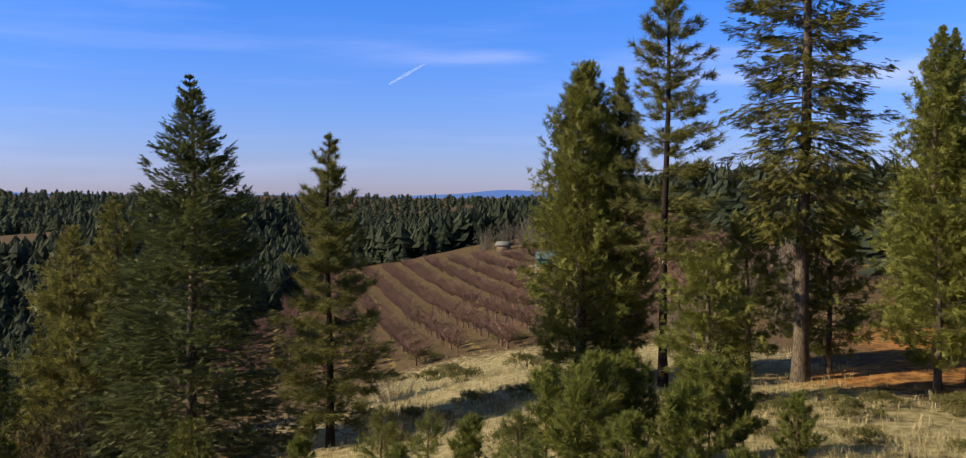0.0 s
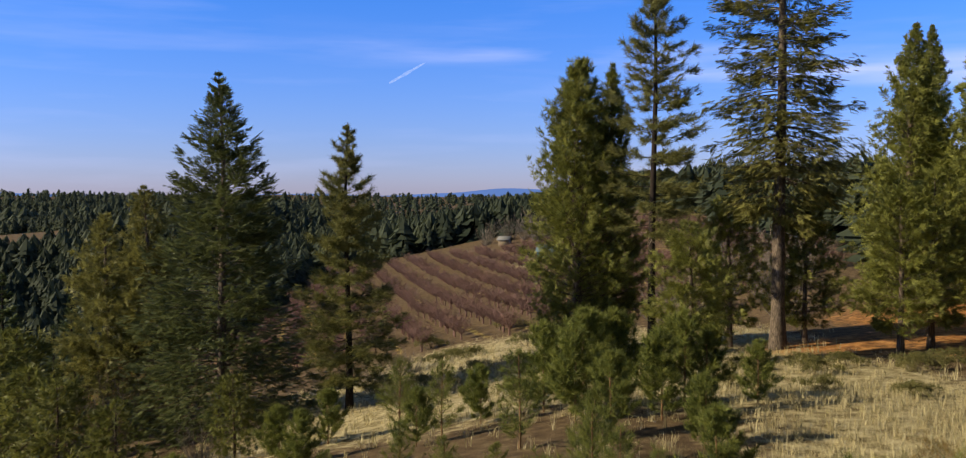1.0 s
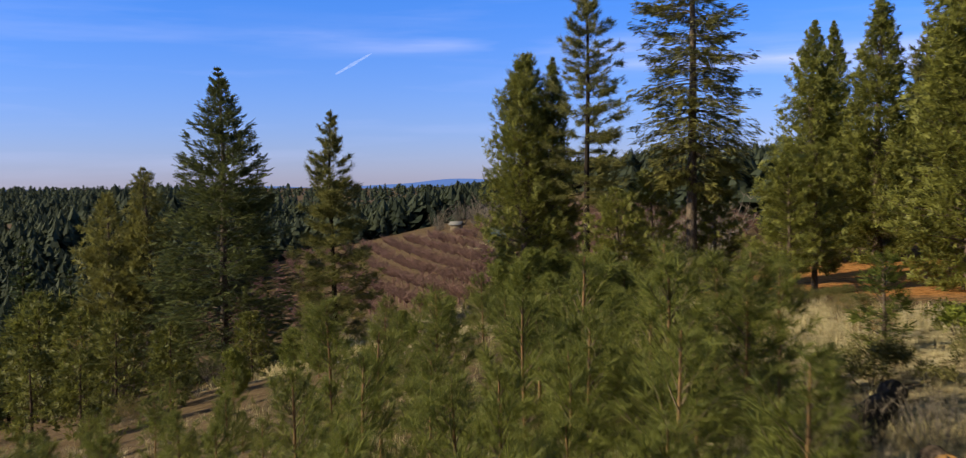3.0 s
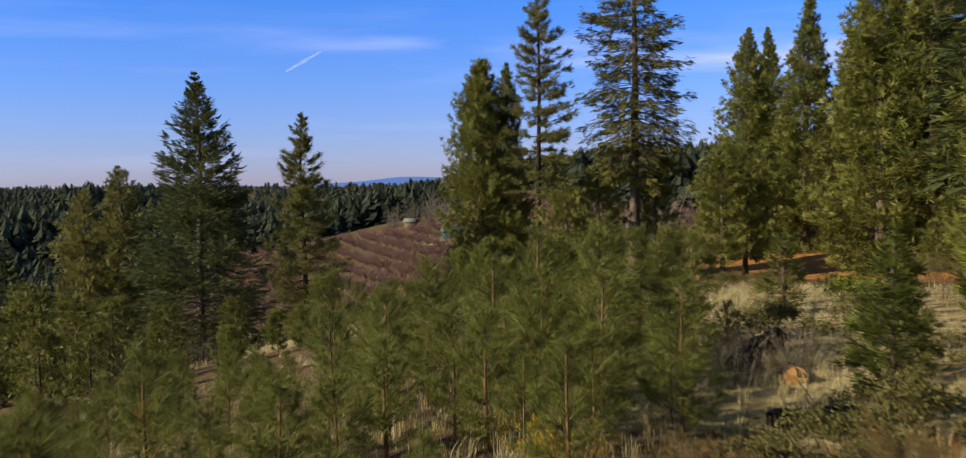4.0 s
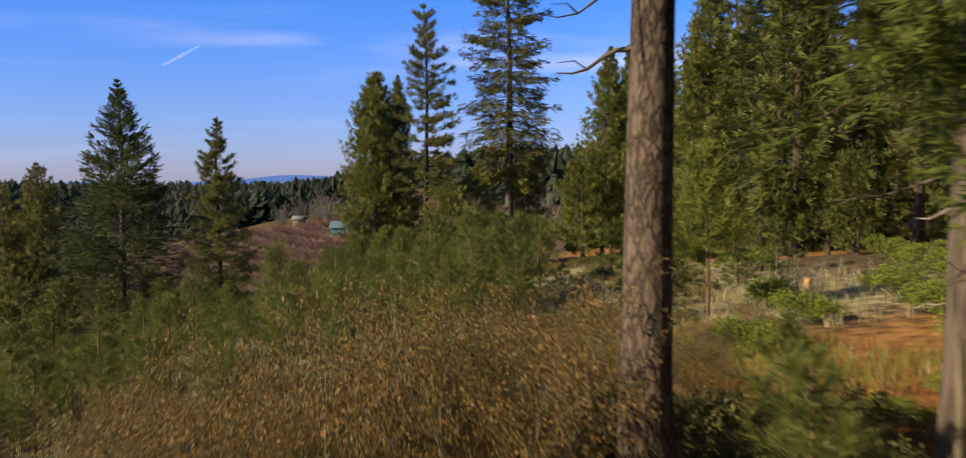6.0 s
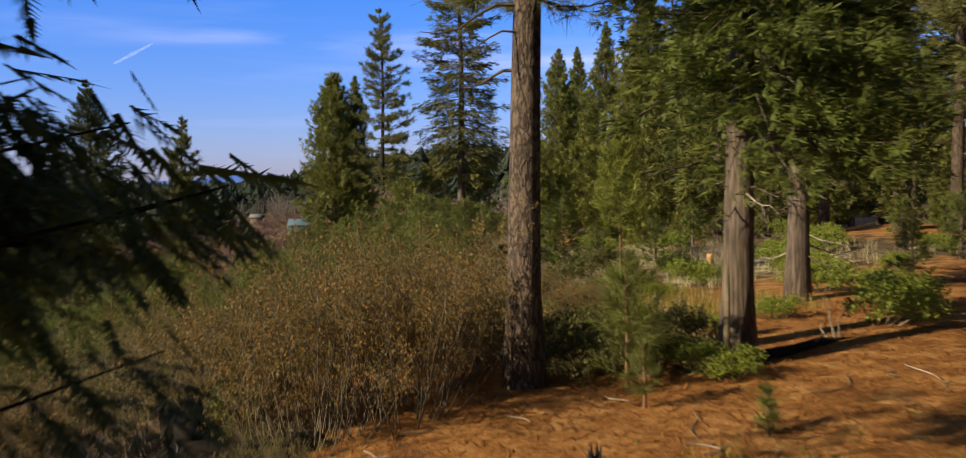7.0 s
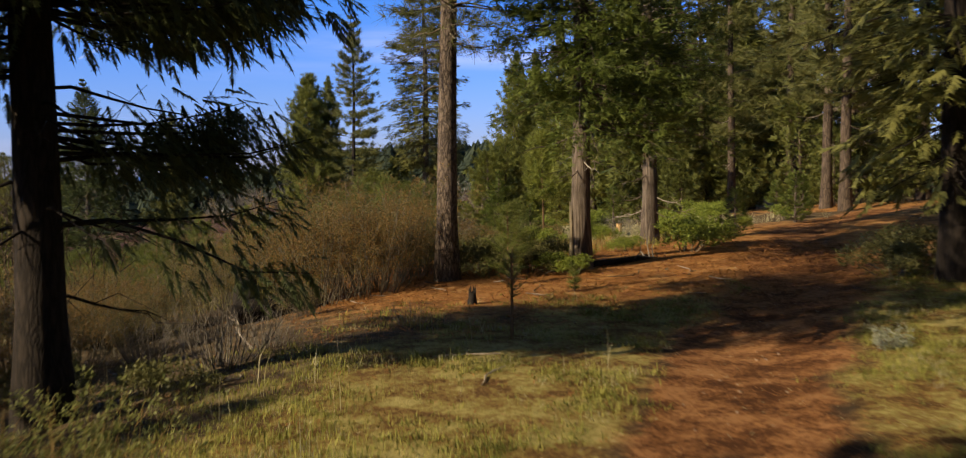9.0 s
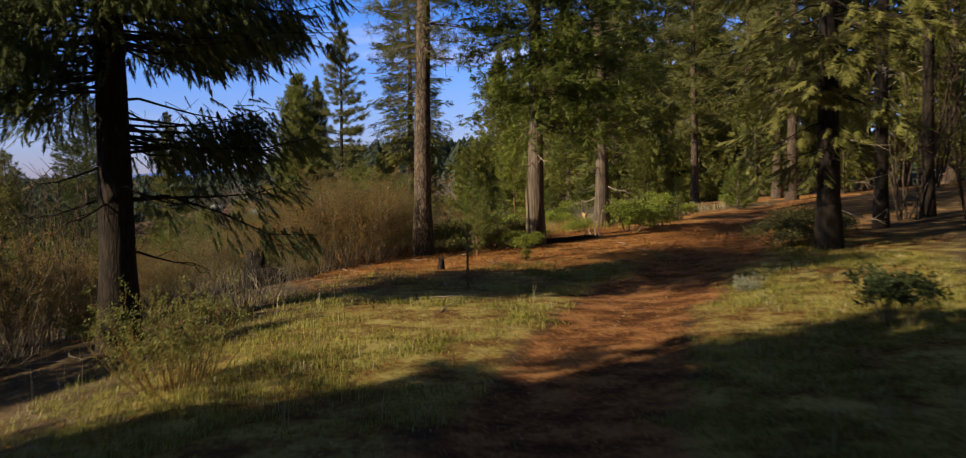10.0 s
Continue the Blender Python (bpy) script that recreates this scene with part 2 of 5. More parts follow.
def height(x, y):
    x, y = np.asarray(x, float), np.asarray(y, float)
    z = np.interp(y, [-60, -30, -24, -20, -15, -10, -5, 0, 10, 28, 48, 60], [0.30, 0.30, 0.32, 0.30, 0.18, -0.18, -0.55, -0.85, -1.5, -2.85, -4.60, -4.90])
    z = z + 0.042 * np.clip(x - 2, 0, 60) + 0.035 * np.clip(x - 11, 0, 18) * smooth(-30, -12, y) * (1 - smooth(12, 30, y))
    z = z - 6.5 * smooth(52, 105, y) * (1 - smooth(12, 40, x))
    edge = np.interp(y, [-60, -46, -36, -30, -24, -21, 0, 50, 70], [-13, -8.5, -4.4, -3.2, -0.6, 0.6, 0.5, 4.0, 5.0])
    drop = np.clip(edge - x, 0, None)
    drop = np.sqrt(drop * drop + 4) - 2
    z = z - 45 * (1 - np.exp(-drop / 200))
    z = z + 5.0 * smooth(150, 300, y) * smooth(-120, -60, x)
    z = z + 30 * smooth(170, 400, y) * (1 - smooth(-140, -70, x))
    z = z - 0.12 * np.exp(-(((x + 1.5) / 3.0) ** 2 + ((y + 21) / 3.5) ** 2))
    reach = np.hypot(x, y)
    far = smooth(480, 950, reach)
    west = smooth(0.10, 0.40, -x / np.maximum(reach, 1))
    z = z * (1 - far) + far * (-26 + 8 * rolling(x, y) + 8 * west + 0.010 * np.clip(reach - 900, 0, 2200))
    near_y = 1 - smooth(250, 500, np.hypot(x, y))
    return z + waves(x, y) * (0.35 + 0.65 * smooth(8, 40, np.hypot(x, y + 30))) * near_y


def land(x, y):
    return float(height(x, y))


TRAIL = [(-10, -60), (-6.2, -50), (-3.4, -41.6), (-1.1, -37.2), (1.1, -33.6), (3.6, -30.6), (6.6, -27.0), (12.2, -18.8), (16.2, -13.2), (24, -8), (40, -3)]


def trail_distance(x, y):
    best = np.full(np.shape(x), 1e9)
    for (ax, ay), (bx, by) in zip(TRAIL, TRAIL[1:]):
        dx, dy = bx - ax, by - ay
        t = np.clip(((x - ax) * dx + (y - ay) * dy) / (dx * dx + dy * dy), 0, 1)
        best = np.minimum(best, np.hypot(x - ax - t * dx, y - ay - t * dy))
    sway = 0.30 * np.sin(x * 1.3 + 1.4 * np.sin(y * 0.9)) * np.sin(y * 1.1 + 0.9 * np.sin(x * 0.7)) + 0.12 * np.sin(x * 3.7 + y * 2.9)
    return np.maximum(best + sway * np.exp(-((best - 1.2) / 1.2) ** 2), 0)


def surface(name, verts, faces, mat, smooth_shade=False):
    me = bpy.data.meshes.new(name)
    v, f = np.asarray(verts, np.float32), np.asarray(faces, np.int32)
    k = f.shape[1]
    me.vertices.add(len(v))
    me.vertices.foreach_set("co", v.ravel())
    me.loops.add(f.size)
    me.loops.foreach_set("vertex_index", f.ravel())
    me.polygons.add(len(f))
    me.polygons.foreach_set("loop_start", np.arange(0, f.size, k, dtype=np.int32))
    me.polygons.foreach_set("loop_total", np.full(len(f), k, np.int32))
    if smooth_shade:
        me.polygons.foreach_set("use_smooth", np.ones(len(f), bool))
    me.update(calc_edges=True)
    me.materials.append(mat)
    return me


def two_looks(name, wood, needles, wood_mat, needle_mat):
    """One mesh of woody and leafy triangles, each with its own material."""
    me_ = surface(name, np.concatenate(wood.v + needles.v), np.concatenate(wood.f + [q + wood.n for q in needles.f]), wood_mat)
    me_.materials.append(needle_mat)
    k = sum(len(q) for q in wood.f)
    which = np.ones(len(me_.polygons), np.int32)
    which[:k] = 0
    me_.polygons.foreach_set("material_index", which)
    return me_


def spread(n, a, top, centre, flat=0.0):
    """Coordinates that are dense round the centre and sparse far out."""
    u = np.linspace(-1, 1, n)
    k = math.asinh(top / a)
    return centre + a * np.sinh(k * u)


gx, gy = spread(330, 22, 4800, 0), spread(380, 30, 4800, 0)
GX, GY = np.meshgrid(gx, gy)
GZ = height(GX, GY)
tdist = trail_distance(GX, GY)
GZ = GZ - 0.10 * (1 - smooth(0.5, 1.5, tdist))
verts = np.stack([GX, GY, GZ], -1).reshape(-1, 3)
idx = np.arange(GX.size).reshape(GX.shape)
quads = np.stack([idx[:-1, :-1], idx[:-1, 1:], idx[1:, 1:], idx[1:, :-1]], -1).reshape(-1, 4)


def clearing(x, y):
    """The cleared brown slope in the far woods."""
    return np.clip(1.5 * np.exp(-(((x + 215) / 65.0) ** 2 + ((y - 370) / 45.0) ** 2)), 0, 1)


def meadow(x, y):
    """Where pale dry grass grows."""
    a = smooth(25, 40, y) * (1 - smooth(100, 116, y + 0.2 * x)) * smooth(-22, -6, x) * (1 - smooth(15, 22, x))
    b = np.exp(-(((x - 6) / 5.0) ** 2 + ((y + 2) / 5.5) ** 2))
    c = np.exp(-(((x - 13) / 7.0) ** 2 + ((y - 20) / 12.0) ** 2))
    d = 0.75 * np.exp(-(((x - 13) / 5.5) ** 2 + ((y + 1) / 8.0) ** 2))
    return np.clip(a + b + c + d + 0.1 * clearing(x, y) + 1.2 * np.exp(-(((x - 8) / 7.0) ** 2 + ((y - 203) / 9.0) ** 2)), 0, 1)


def orchard(x, y):
    return smooth(105, 116, y + 0.2 * x) * (1 - smooth(-8, 8, y - np.interp(x, [-50, -15, 0, 40], [270, 246, 232, 226]))) * smooth(-52, -40, x + 0.04 * (y - 100)) * (1 - smooth(34, 46, x)) * (1 - np.exp(-(((x - 8.5) / 8.0) ** 2 + ((y - 204) / 11.0) ** 2) ** 2))


def duff(x, y):
    """Orange needle litter under the trees beside the trail."""
    a = np.exp(-(((x - 3) / 7.0) ** 2 + ((y + 22) / 7.0) ** 2)) * 1.3
    b = smooth(20, 28, x) * (1 - smooth(60, 90, y)) * 0.8
    c = np.exp(-(((x - 18.5) / 4.5) ** 2 + ((y - 52) / 5.0) ** 2)) * 0.85
    d = np.exp(-(((x - 13) / 8.0) ** 2 + ((y + 16) / 8.0) ** 2)) * 0.9
    return np.clip(a + b + c + d, 0, 1)


def greensward(x, y):
    a = smooth(0.7, 1.6, trail_distance(x, y)) * (1 - smooth(3.5, 7.0, trail_distance(x, y))) * (1 - smooth(-30, -25, y))
    return a


masks = np.stack([1 - smooth(0.7, 1.6, tdist), meadow(GX, GY), duff(GX, GY), greensward(GX, GY)], -1)

ground_mat, n, l, b = nodes_of("woodland_ground")
co = n.new("ShaderNodeTexCoord")
att = n.new("ShaderNodeAttribute")
att.attribute_name = "cover"
sep = n.new("ShaderNodeSeparateColor")
l.new(att.outputs["Color"], sep.inputs["Color"])
fine, mid, broad = (noise_node(n, l, s, 6, co.outputs["Object"]) for s in (14.0, 1.7, 0.25))
soil = ramp_node(n, [(0.3, (0.060, 0.040, 0.024)), (0.6, (0.130, 0.092, 0.052)), (0.8, (0.190, 0.150, 0.085))])
dirt = ramp_node(n, [(0.36, (0.075, 0.030, 0.012)), (0.51, (0.205, 0.086, 0.031)), (0.66, (0.360, 0.175, 0.072))])
litter = ramp_node(n, [(0.3, (0.170, 0.070, 0.022)), (0.55, (0.360, 0.170, 0.055)), (0.75, (0.500, 0.280, 0.110))])
straw = ramp_node(n, [(0.3, (0.150, 0.120, 0.058)), (0.5, (0.310, 0.265, 0.145)), (0.7, (0.470, 0.415, 0.255))])
sward = ramp_node(n, [(0.36, (0.100, 0.052, 0.018)), (0.47, (0.230, 0.135, 0.044)), (0.56, (0.250, 0.215, 0.062)), (0.68, (0.400, 0.320, 0.120))])
grain = noise_node(n, l, 60.0, 4, co.outputs["Object"], 0.7)
small, both = n.new("ShaderNodeMix"), n.new("ShaderNodeMix")
small.inputs["Factor"].default_value, both.inputs["Factor"].default_value = 0.45, 0.45
l.new(fine.outputs["Fac"], small.inputs[2])
l.new(grain.outputs["Fac"], small.inputs[3])
l.new(small.outputs[0], both.inputs[2])
l.new(mid.outputs["Fac"], both.inputs[3])
crisp = n.new("ShaderNodeMapRange")
for key, value in (("From Min", 0.39), ("From Max", 0.61), ("To Min", 0.22), ("To Max", 0.80)):
    crisp.inputs[key].default_value = value
l.new(both.outputs[0], crisp.inputs["Value"])
for r in (soil, dirt, litter, straw, sward):
    l.new(crisp.outputs[0], r.inputs["Fac"])
last = soil.outputs["Color"]
# grass strips between the rows of the orchard
fruit_att, lane, wave, lane_ramp = n.new("ShaderNodeAttribute"), n.new("ShaderNodeVectorMath"), n.new("ShaderNodeMath"), ramp_node(n, [(0.70, (0, 0, 0)), (1.0, (1, 1, 1))])
fruit_att.attribute_name = "orchard"
lane.operation, wave.operation = "DOT_PRODUCT", "COSINE"
lane.inputs[1].default_value = (0.975 * 2 * math.pi / 5.1, 0.222 * 2 * math.pi / 5.1, 0)
lane_off, lane_mul, lane_mix = n.new("ShaderNodeMath"), n.new("ShaderNodeMath"), n.new("ShaderNodeMath")
lane_off.operation, lane_mul.operation, lane_mix.operation = "SUBTRACT", "MULTIPLY", "MULTIPLY"
lane_off.inputs[1].default_value = 22.2 * 2 * math.pi / 5.1
l.new(co.outputs["Object"], lane.inputs[0])
l.new(lane.outputs["Value"], lane_off.inputs[0])
l.new(lane_off.outputs[0], wave.inputs[0])
l.new(wave.outputs[0], lane_ramp.inputs["Fac"])
l.new(lane_ramp.outputs["Color"], lane_mul.inputs[0])
l.new(fruit_att.outputs["Fac"], lane_mul.inputs[1])
l.new(lane_mul.outputs[0], lane_mix.inputs[0])
l.new(broad.outputs["Fac"], lane_mix.inputs[1])
lane_grass = n.new("ShaderNodeMath")
lane_grass.operation = "MULTIPLY_ADD"
lane_grass.inputs[1].default_value = 1.25
l.new(lane_mix.outputs[0], lane_grass.inputs[0])
l.new(att.outputs["Alpha"], lane_grass.inputs[2])
for r, channel in ((straw, sep.outputs["Green"]), (litter, sep.outputs["Blue"]), (sward, lane_grass.outputs[0]), (dirt, sep.outputs["Red"])):
    # ragged borders between the covers
    edge = n.new("ShaderNodeMath")
    edge.operation = "MULTIPLY_ADD"
    l.new(mid.outputs["Fac"], edge.inputs[0])
    edge.inputs[1].default_value = 1.2
    sub = n.new("ShaderNodeMath")
    sub.operation = "SUBTRACT"
    l.new(channel, sub.inputs[0])
    sub.inputs[1].default_value = 0.6
    l.new(sub.outputs[0], edge.inputs[2])
    sharp = ramp_node(n, [(0.30, (0, 0, 0)), (0.70, (1, 1, 1))])
    l.new(edge.outputs[0], sharp.inputs["Fac"])
    mx = n.new("ShaderNodeMix")
    mx.data_type = "RGBA"
    l.new(sharp.outputs["Color"], mx.inputs["Factor"])
    l.new(last, mx.inputs[6])
    l.new(r.outputs["Color"], mx.inputs[7])
    last = mx.outputs[2]
l.new(last, b.inputs["Base Color"])
b.inputs["Roughness"].default_value = 0.95
b.inputs["Specular IOR Level"].default_value = 0.1
bp = n.new("ShaderNodeBump")
bp.inputs["Strength"].default_value, bp.inputs["Distance"].default_value = 0.8, 0.06
l.new(both.outputs[0], bp.inputs["Height"])
l.new(bp.outputs[0], b.inputs["Normal"])

me = surface("ground", verts, quads, ground_mat, True)
col = me.color_attributes.new("cover", "FLOAT_COLOR", "POINT")
col.data.foreach_set("color", masks.reshape(-1, 4).astype(np.float32).ravel())
fruit_col = me.color_attributes.new("orchard", "FLOAT_COLOR", "POINT")
fruit_col.data.foreach_set("color", np.repeat(orchard(GX, GY).reshape(-1, 1), 4, 1).astype(np.float32).ravel())
tagged(new("ground", me), "uneven woodland ground with an orange dirt trail and dry grass", "ground", kind="structure")

# ---- building blocks for plants ----
rng = np.random.default_rng(7)


def norm(v):
    return v / np.maximum(np.linalg.norm(v, axis=-1, keepdims=True), 1e-9)


def basis(way, roll):
    """Turns whose y axis is way, rolled about it; z is up as far as it can be."""
    way = norm(way)
    up = np.tile([0.0, 0.0, 1.0], (len(way), 1))
    steep = np.abs(way[:, 2]) > 0.97
    up[steep] = (1, 0, 0)
    side = norm(np.cross(way, up))
    top = np.cross(side, way)
    c, s = np.cos(roll)[:, None], np.sin(roll)[:, None]
    return np.stack([side * c + top * s, way, top * c - side * s], -1)


class Heap:
    """Gathers triangles for one mesh."""

    def __init__(self):
        self.v, self.f, self.n = [], [], 0

    def add(self, v, f):
        self.v.append(np.asarray(v, float).reshape(-1, 3))
        self.f.append(np.asarray(f, int) + self.n)
        self.n += len(self.v[-1])

    def sprays(self, template, place, way, size, roll):
        tv, tf = template
        place, way = np.asarray(place, float), np.asarray(way, float)
        if not len(place):
            return
        m = basis(way, roll) * np.asarray(size)[:, None, None]
        v = np.einsum("nij,kj->nki", m, tv) + place[:, None, :]
        f = tf[None] + (np.arange(len(place)) * len(tv))[:, None, None]
        self.add(v.reshape(-1, 3), f.reshape(-1, 3))

    def tube(self, pts, radii, sides=5):
        pts = np.asarray(pts, float)
        radii = np.asarray(radii, float)
        d = norm(np.gradient(pts, axis=0))
        ref = np.array([1.0, 0, 0]) if abs(d[0][0]) < 0.8 else np.array([0, 1.0, 0])
        u = norm(np.cross(d, ref))
        w = np.cross(d, u)
        a = np.arange(sides) * 2 * math.pi / sides
        ring = np.cos(a)[None, :, None] * u[:, None] + np.sin(a)[None, :, None] * w[:, None]
        v = pts[:, None] + ring * radii[:, None, None]
        i = np.arange(len(pts) - 1)[:, None] * sides
        j, k = np.arange(sides)[None], (np.arange(sides)[None] + 1) % sides
        q = np.stack([i + j, i + k, i + k + sides, i + j + sides], -1).reshape(-1, 4)
        self.add(v.reshape(-1, 3), np.concatenate([q[:, [0, 1, 2]], q[:, [0, 2, 3]]]))

    def mesh(self, name, mat, smooth_shade=False):
        return surface(name, np.concatenate(self.v), np.concatenate(self.f), mat, smooth_shade)


def blade(points):
    """Thin triangles from (base, tip, half width, side) rows."""
    v, f = [], []
    for a, t, w, side in points:
        a, t, side = np.array(a, float), np.array(t, float), np.array(side, float)
        k = len(v)
        v += [a - side * w, a + side * w, t]
        f.append((k, k + 1, k + 2))
    return np.array(v), np.array(f)


def fir_spray(pairs=6, seed=1, wide=0.075, far=0.40):
    """A flat twig with needles to both sides; y is its way, 1 long."""
    r = np.random.default_rng(seed)
    rows = []
    for i in range(pairs):
        y = 0.05 + 0.85 * i / pairs
        reach = far * (1 - 0.55 * i / pairs)
        for s in (-1, 1):
            a = np.array([0, y, 0])
            t = a + np.array([s * reach * r.uniform(0.8, 1.1), reach * 0.9, r.uniform(-0.10, 0.04)])
            rows.append((a, t, wide, (0.25, 1, 0.2)))
    rows.append(((0, 0.6, 0), (0, 1.1, -0.05), 0.07, (1, 0, 0)))
    rows.append(((0, 0.0, 0), (0, 0.8, 0.0), 0.05, (1, 0, 0.3)))
    return blade(rows)


def pine_tuft(count=15, seed=2, width=0.03):
    """Long needles that burst from a twig's end; y is its way."""
    r = np.random.default_rng(seed)
    rows = []
    for i in range(count):
        a = r.uniform(0, 2 * math.pi)
        o = r.uniform(0.15, 1.25)
        d = np.array([math.sin(o) * math.cos(a), math.cos(o), math.sin(o) * math.sin(a)])
        base = np.array([0, r.uniform(-0.35, 0.05), 0])
        rows.append((base, base + d * r.uniform(0.75, 1.05), width, norm(np.cross(d, r.normal(size=3)))))
    return blade(rows)


def cedar_fan(count=7, seed=3, wide=0.055):
    """A flattened fan of scale-leaf twigs; y is its way, 1 long."""
    r = np.random.default_rng(seed)
    rows = []
    for i in range(count):
        a = -0.95 + 1.9 * i / (count - 1) + r.uniform(-0.12, 0.12)
        d = np.array([math.sin(a), math.cos(a), r.uniform(-0.3, 0.2)])
        base = np.array([0, 0.35 * r.uniform(0, 1), 0])
        ln = r.uniform(0.65, 1.05) * (1 - 0.25 * abs(a))
        side = (math.cos(a), -math.sin(a), 0.4)
        rows.append((base + d * ln * 0.55, base, wide, side))
        rows.append((base + d * ln * 0.45, base + d * ln * 1.1, wide, side))
    return blade(rows)


def leaf_spray(count=7, seed=4, wide=0.22):
    """A twig with broad leaves, each of two triangles."""
    r = np.random.default_rng(seed)
    v, f = [], []
    for i in range(count):
        base = np.array([0, i / count, 0])
        a = i * 2.4
        d = norm(np.array([math.cos(a) * 0.8, 0.6, math.sin(a) * 0.8]))
        side = norm(np.cross(d, r.normal(size=3)))
        ln = r.uniform(0.35, 0.55)
        k = len(v)
        v += [base, base + d * ln * 0.5 - side * wide * 0.5, base + d * ln, base + d * ln * 0.5 + side * wide * 0.5]
        f += [(k, k + 1, k + 2), (k, k + 2, k + 3)]
    return np.array(v), np.array(f)


def conifer(H, R, trunk_r, spray, foliage_mat, bark_mat, bare=0.1, whorls=40, per=6, along=10, size=0.6, droop=0.25, rise=0.25,
            shape=0.8, frond=0.30, ragged=0.25, hang=0.0, seed=1, tips=False, lean=0.0, dead=0, limb_mat=None, top_round=0.0, sides=10, dead_at=(0.35, 1.15), dead_mat=None, twist=0.6, low_dense=1.0, gap=None, low0=0.55, extra=(), limbs=(), tilt=0.0):
    """One conifer's meshes: trunk, crown (limbs and needles) and dead lower branches."""
    r = np.random.default_rng(seed)
    trunk, wood, crown = Heap(), Heap(), Heap()
    k = 14
    hs = np.linspace(0, 1, k)
    wob = np.stack([np.sin(hs * 5 + seed) * 0.012 * H * hs, np.cos(hs * 4 + seed * 2) * 0.010 * H * hs, hs * H], -1)
    wob[:, 0] += lean * H * hs * hs + tilt * H * hs
    rad = trunk_r * (1 - hs) ** 0.75 * (1 + 0.45 * np.exp(-hs * H / 0.45)) + 0.012
    wob[0, 2] -= 0.5
    trunk.tube(wob, rad, sides)
    def axis(h):
        return np.array([np.interp(h, hs, wob[:, i]) for i in range(3)])
    P, D, Z, RO = [], [], [], []

    def bough(h, t, az, L, full, droop):
        el = rise * (0.4 + 1.6 * t) - droop * (1 - t) * r.uniform(0.5, 1.3)
        p0 = axis(h)
        out = np.array([math.cos(az), math.sin(az), 0])
        s = np.linspace(0, 1, 5)
        sag = -droop * 0.55 * L * s * s * (1 - 0.7 * t) + 0.12 * L * s ** 4
        pts = p0 + out * (L * s)[:, None] * math.cos(el) + np.array([0, 0, 1]) * (L * s * math.sin(el) + sag)[:, None]
        swing = r.normal(0, 0.028, 2) * L
        pts = pts + np.array([-math.sin(az), math.cos(az), 0]) * (swing[0] * np.sin(s * 4.2) * s)[:, None] + np.array([0, 0, 1]) * (swing[1] * np.sin(s * 5.3))[:, None]
        rb = max(0.010, trunk_r * 0.13 * (L / R) ** 0.8 * (1 - 0.4 * t))
        wood.tube(pts, rb * (1 - 0.85 * s), 4)
        m = max(3, int(along * (0.35 + 0.65 * L / R) * full))
        u = np.sqrt(r.uniform(0.04, 1, m)) if not tips else r.uniform(0.45, 1.02, m)
        lat = np.array([-math.sin(az), math.cos(az), 0])
        off = r.uniform(-1, 1, m) * frond * L * (1.05 - u * 0.85)
        base = np.stack([np.interp(u, s, pts[:, i]) for i in range(3)], -1)
        sd = norm(np.gradient(pts, axis=0))
        dirs = np.stack([np.interp(u, s, sd[:, i]) for i in range(3)], -1)
        pos = base + lat * off[:, None]
        pos[:, 2] += r.normal(0, 0.05, m) * L - np.abs(off) * 0.15
        way = dirs * 0.8 + lat * (np.sign(off) * 0.55)[:, None] + r.normal(0, 0.22, (m, 3))
        way[:, 2] -= hang * r.uniform(0.3, 1.2, m)
        P.append(pos), D.append(way)
        Z.append(size * r.uniform(0.65, 1.25, m) * (0.35 + 0.65 * min(1, L / (0.5 * R))))
        RO.append(r.uniform(-twist, twist, m))

    for w in range(whorls):
        h = bare + (1 - bare) * (w + r.uniform(-0.35, 0.35)) / whorls
        h = min(max(h, bare), 0.992)
        if gap and gap[0] < h < gap[1]:
            continue
        t = (h - bare) / (1 - bare)
        prof = (1 - t) ** shape if shape > 0 else math.sin(min((1 - t) * 1.3, 1) * math.pi / 2) ** -shape
        if top_round:
            prof = prof * (1 - top_round) + top_round * math.sqrt(max(0, 1 - (2 * t - 0.8) ** 2)) if t < 0.9 else prof
        low = min(1, low0 + t * 3.0)
        for b_ in range(per):
            az = r.uniform(0, 2 * math.pi)
            L = max(0.10, R * prof * low * r.uniform(1 - ragged * 1.6, 1 + ragged * 0.7) - 0.25 * size)
            bough(h, t, az, L, low_dense if h < 0.42 else 1.0, droop)
    for z0, z1, az0, az1, l0, l1, count, thick_, sink in extra:
        for i in range(count):
            h = r.uniform(z0, z1) / H
            bough(h, max(0, (h - bare) / (1 - bare)), radians(r.uniform(az0, az1)), r.uniform(l0, l1), thick_, sink * r.uniform(0.3, 2.0))
    # leader
    m = 6
    P.append(axis(0.985) + r.normal(0, 0.05, (m, 3))), D.append(np.tile([0, 0, 1.0], (m, 1)) + r.normal(0, 0.35, (m, 3)))
    Z.append(np.full(m, size * 0.5)), RO.append(r.uniform(0, 3, m))
    P, D, Z, RO = (np.concatenate(q) for q in (P, D, Z, RO))
    crown.sprays(spray, P, D, Z, RO)
    parts = [("trunk", trunk.mesh("trunk", bark_mat, True), ""), ("crown", two_looks("crown", wood, crown, limb_mat or bark_mat, foliage_mat), "")]
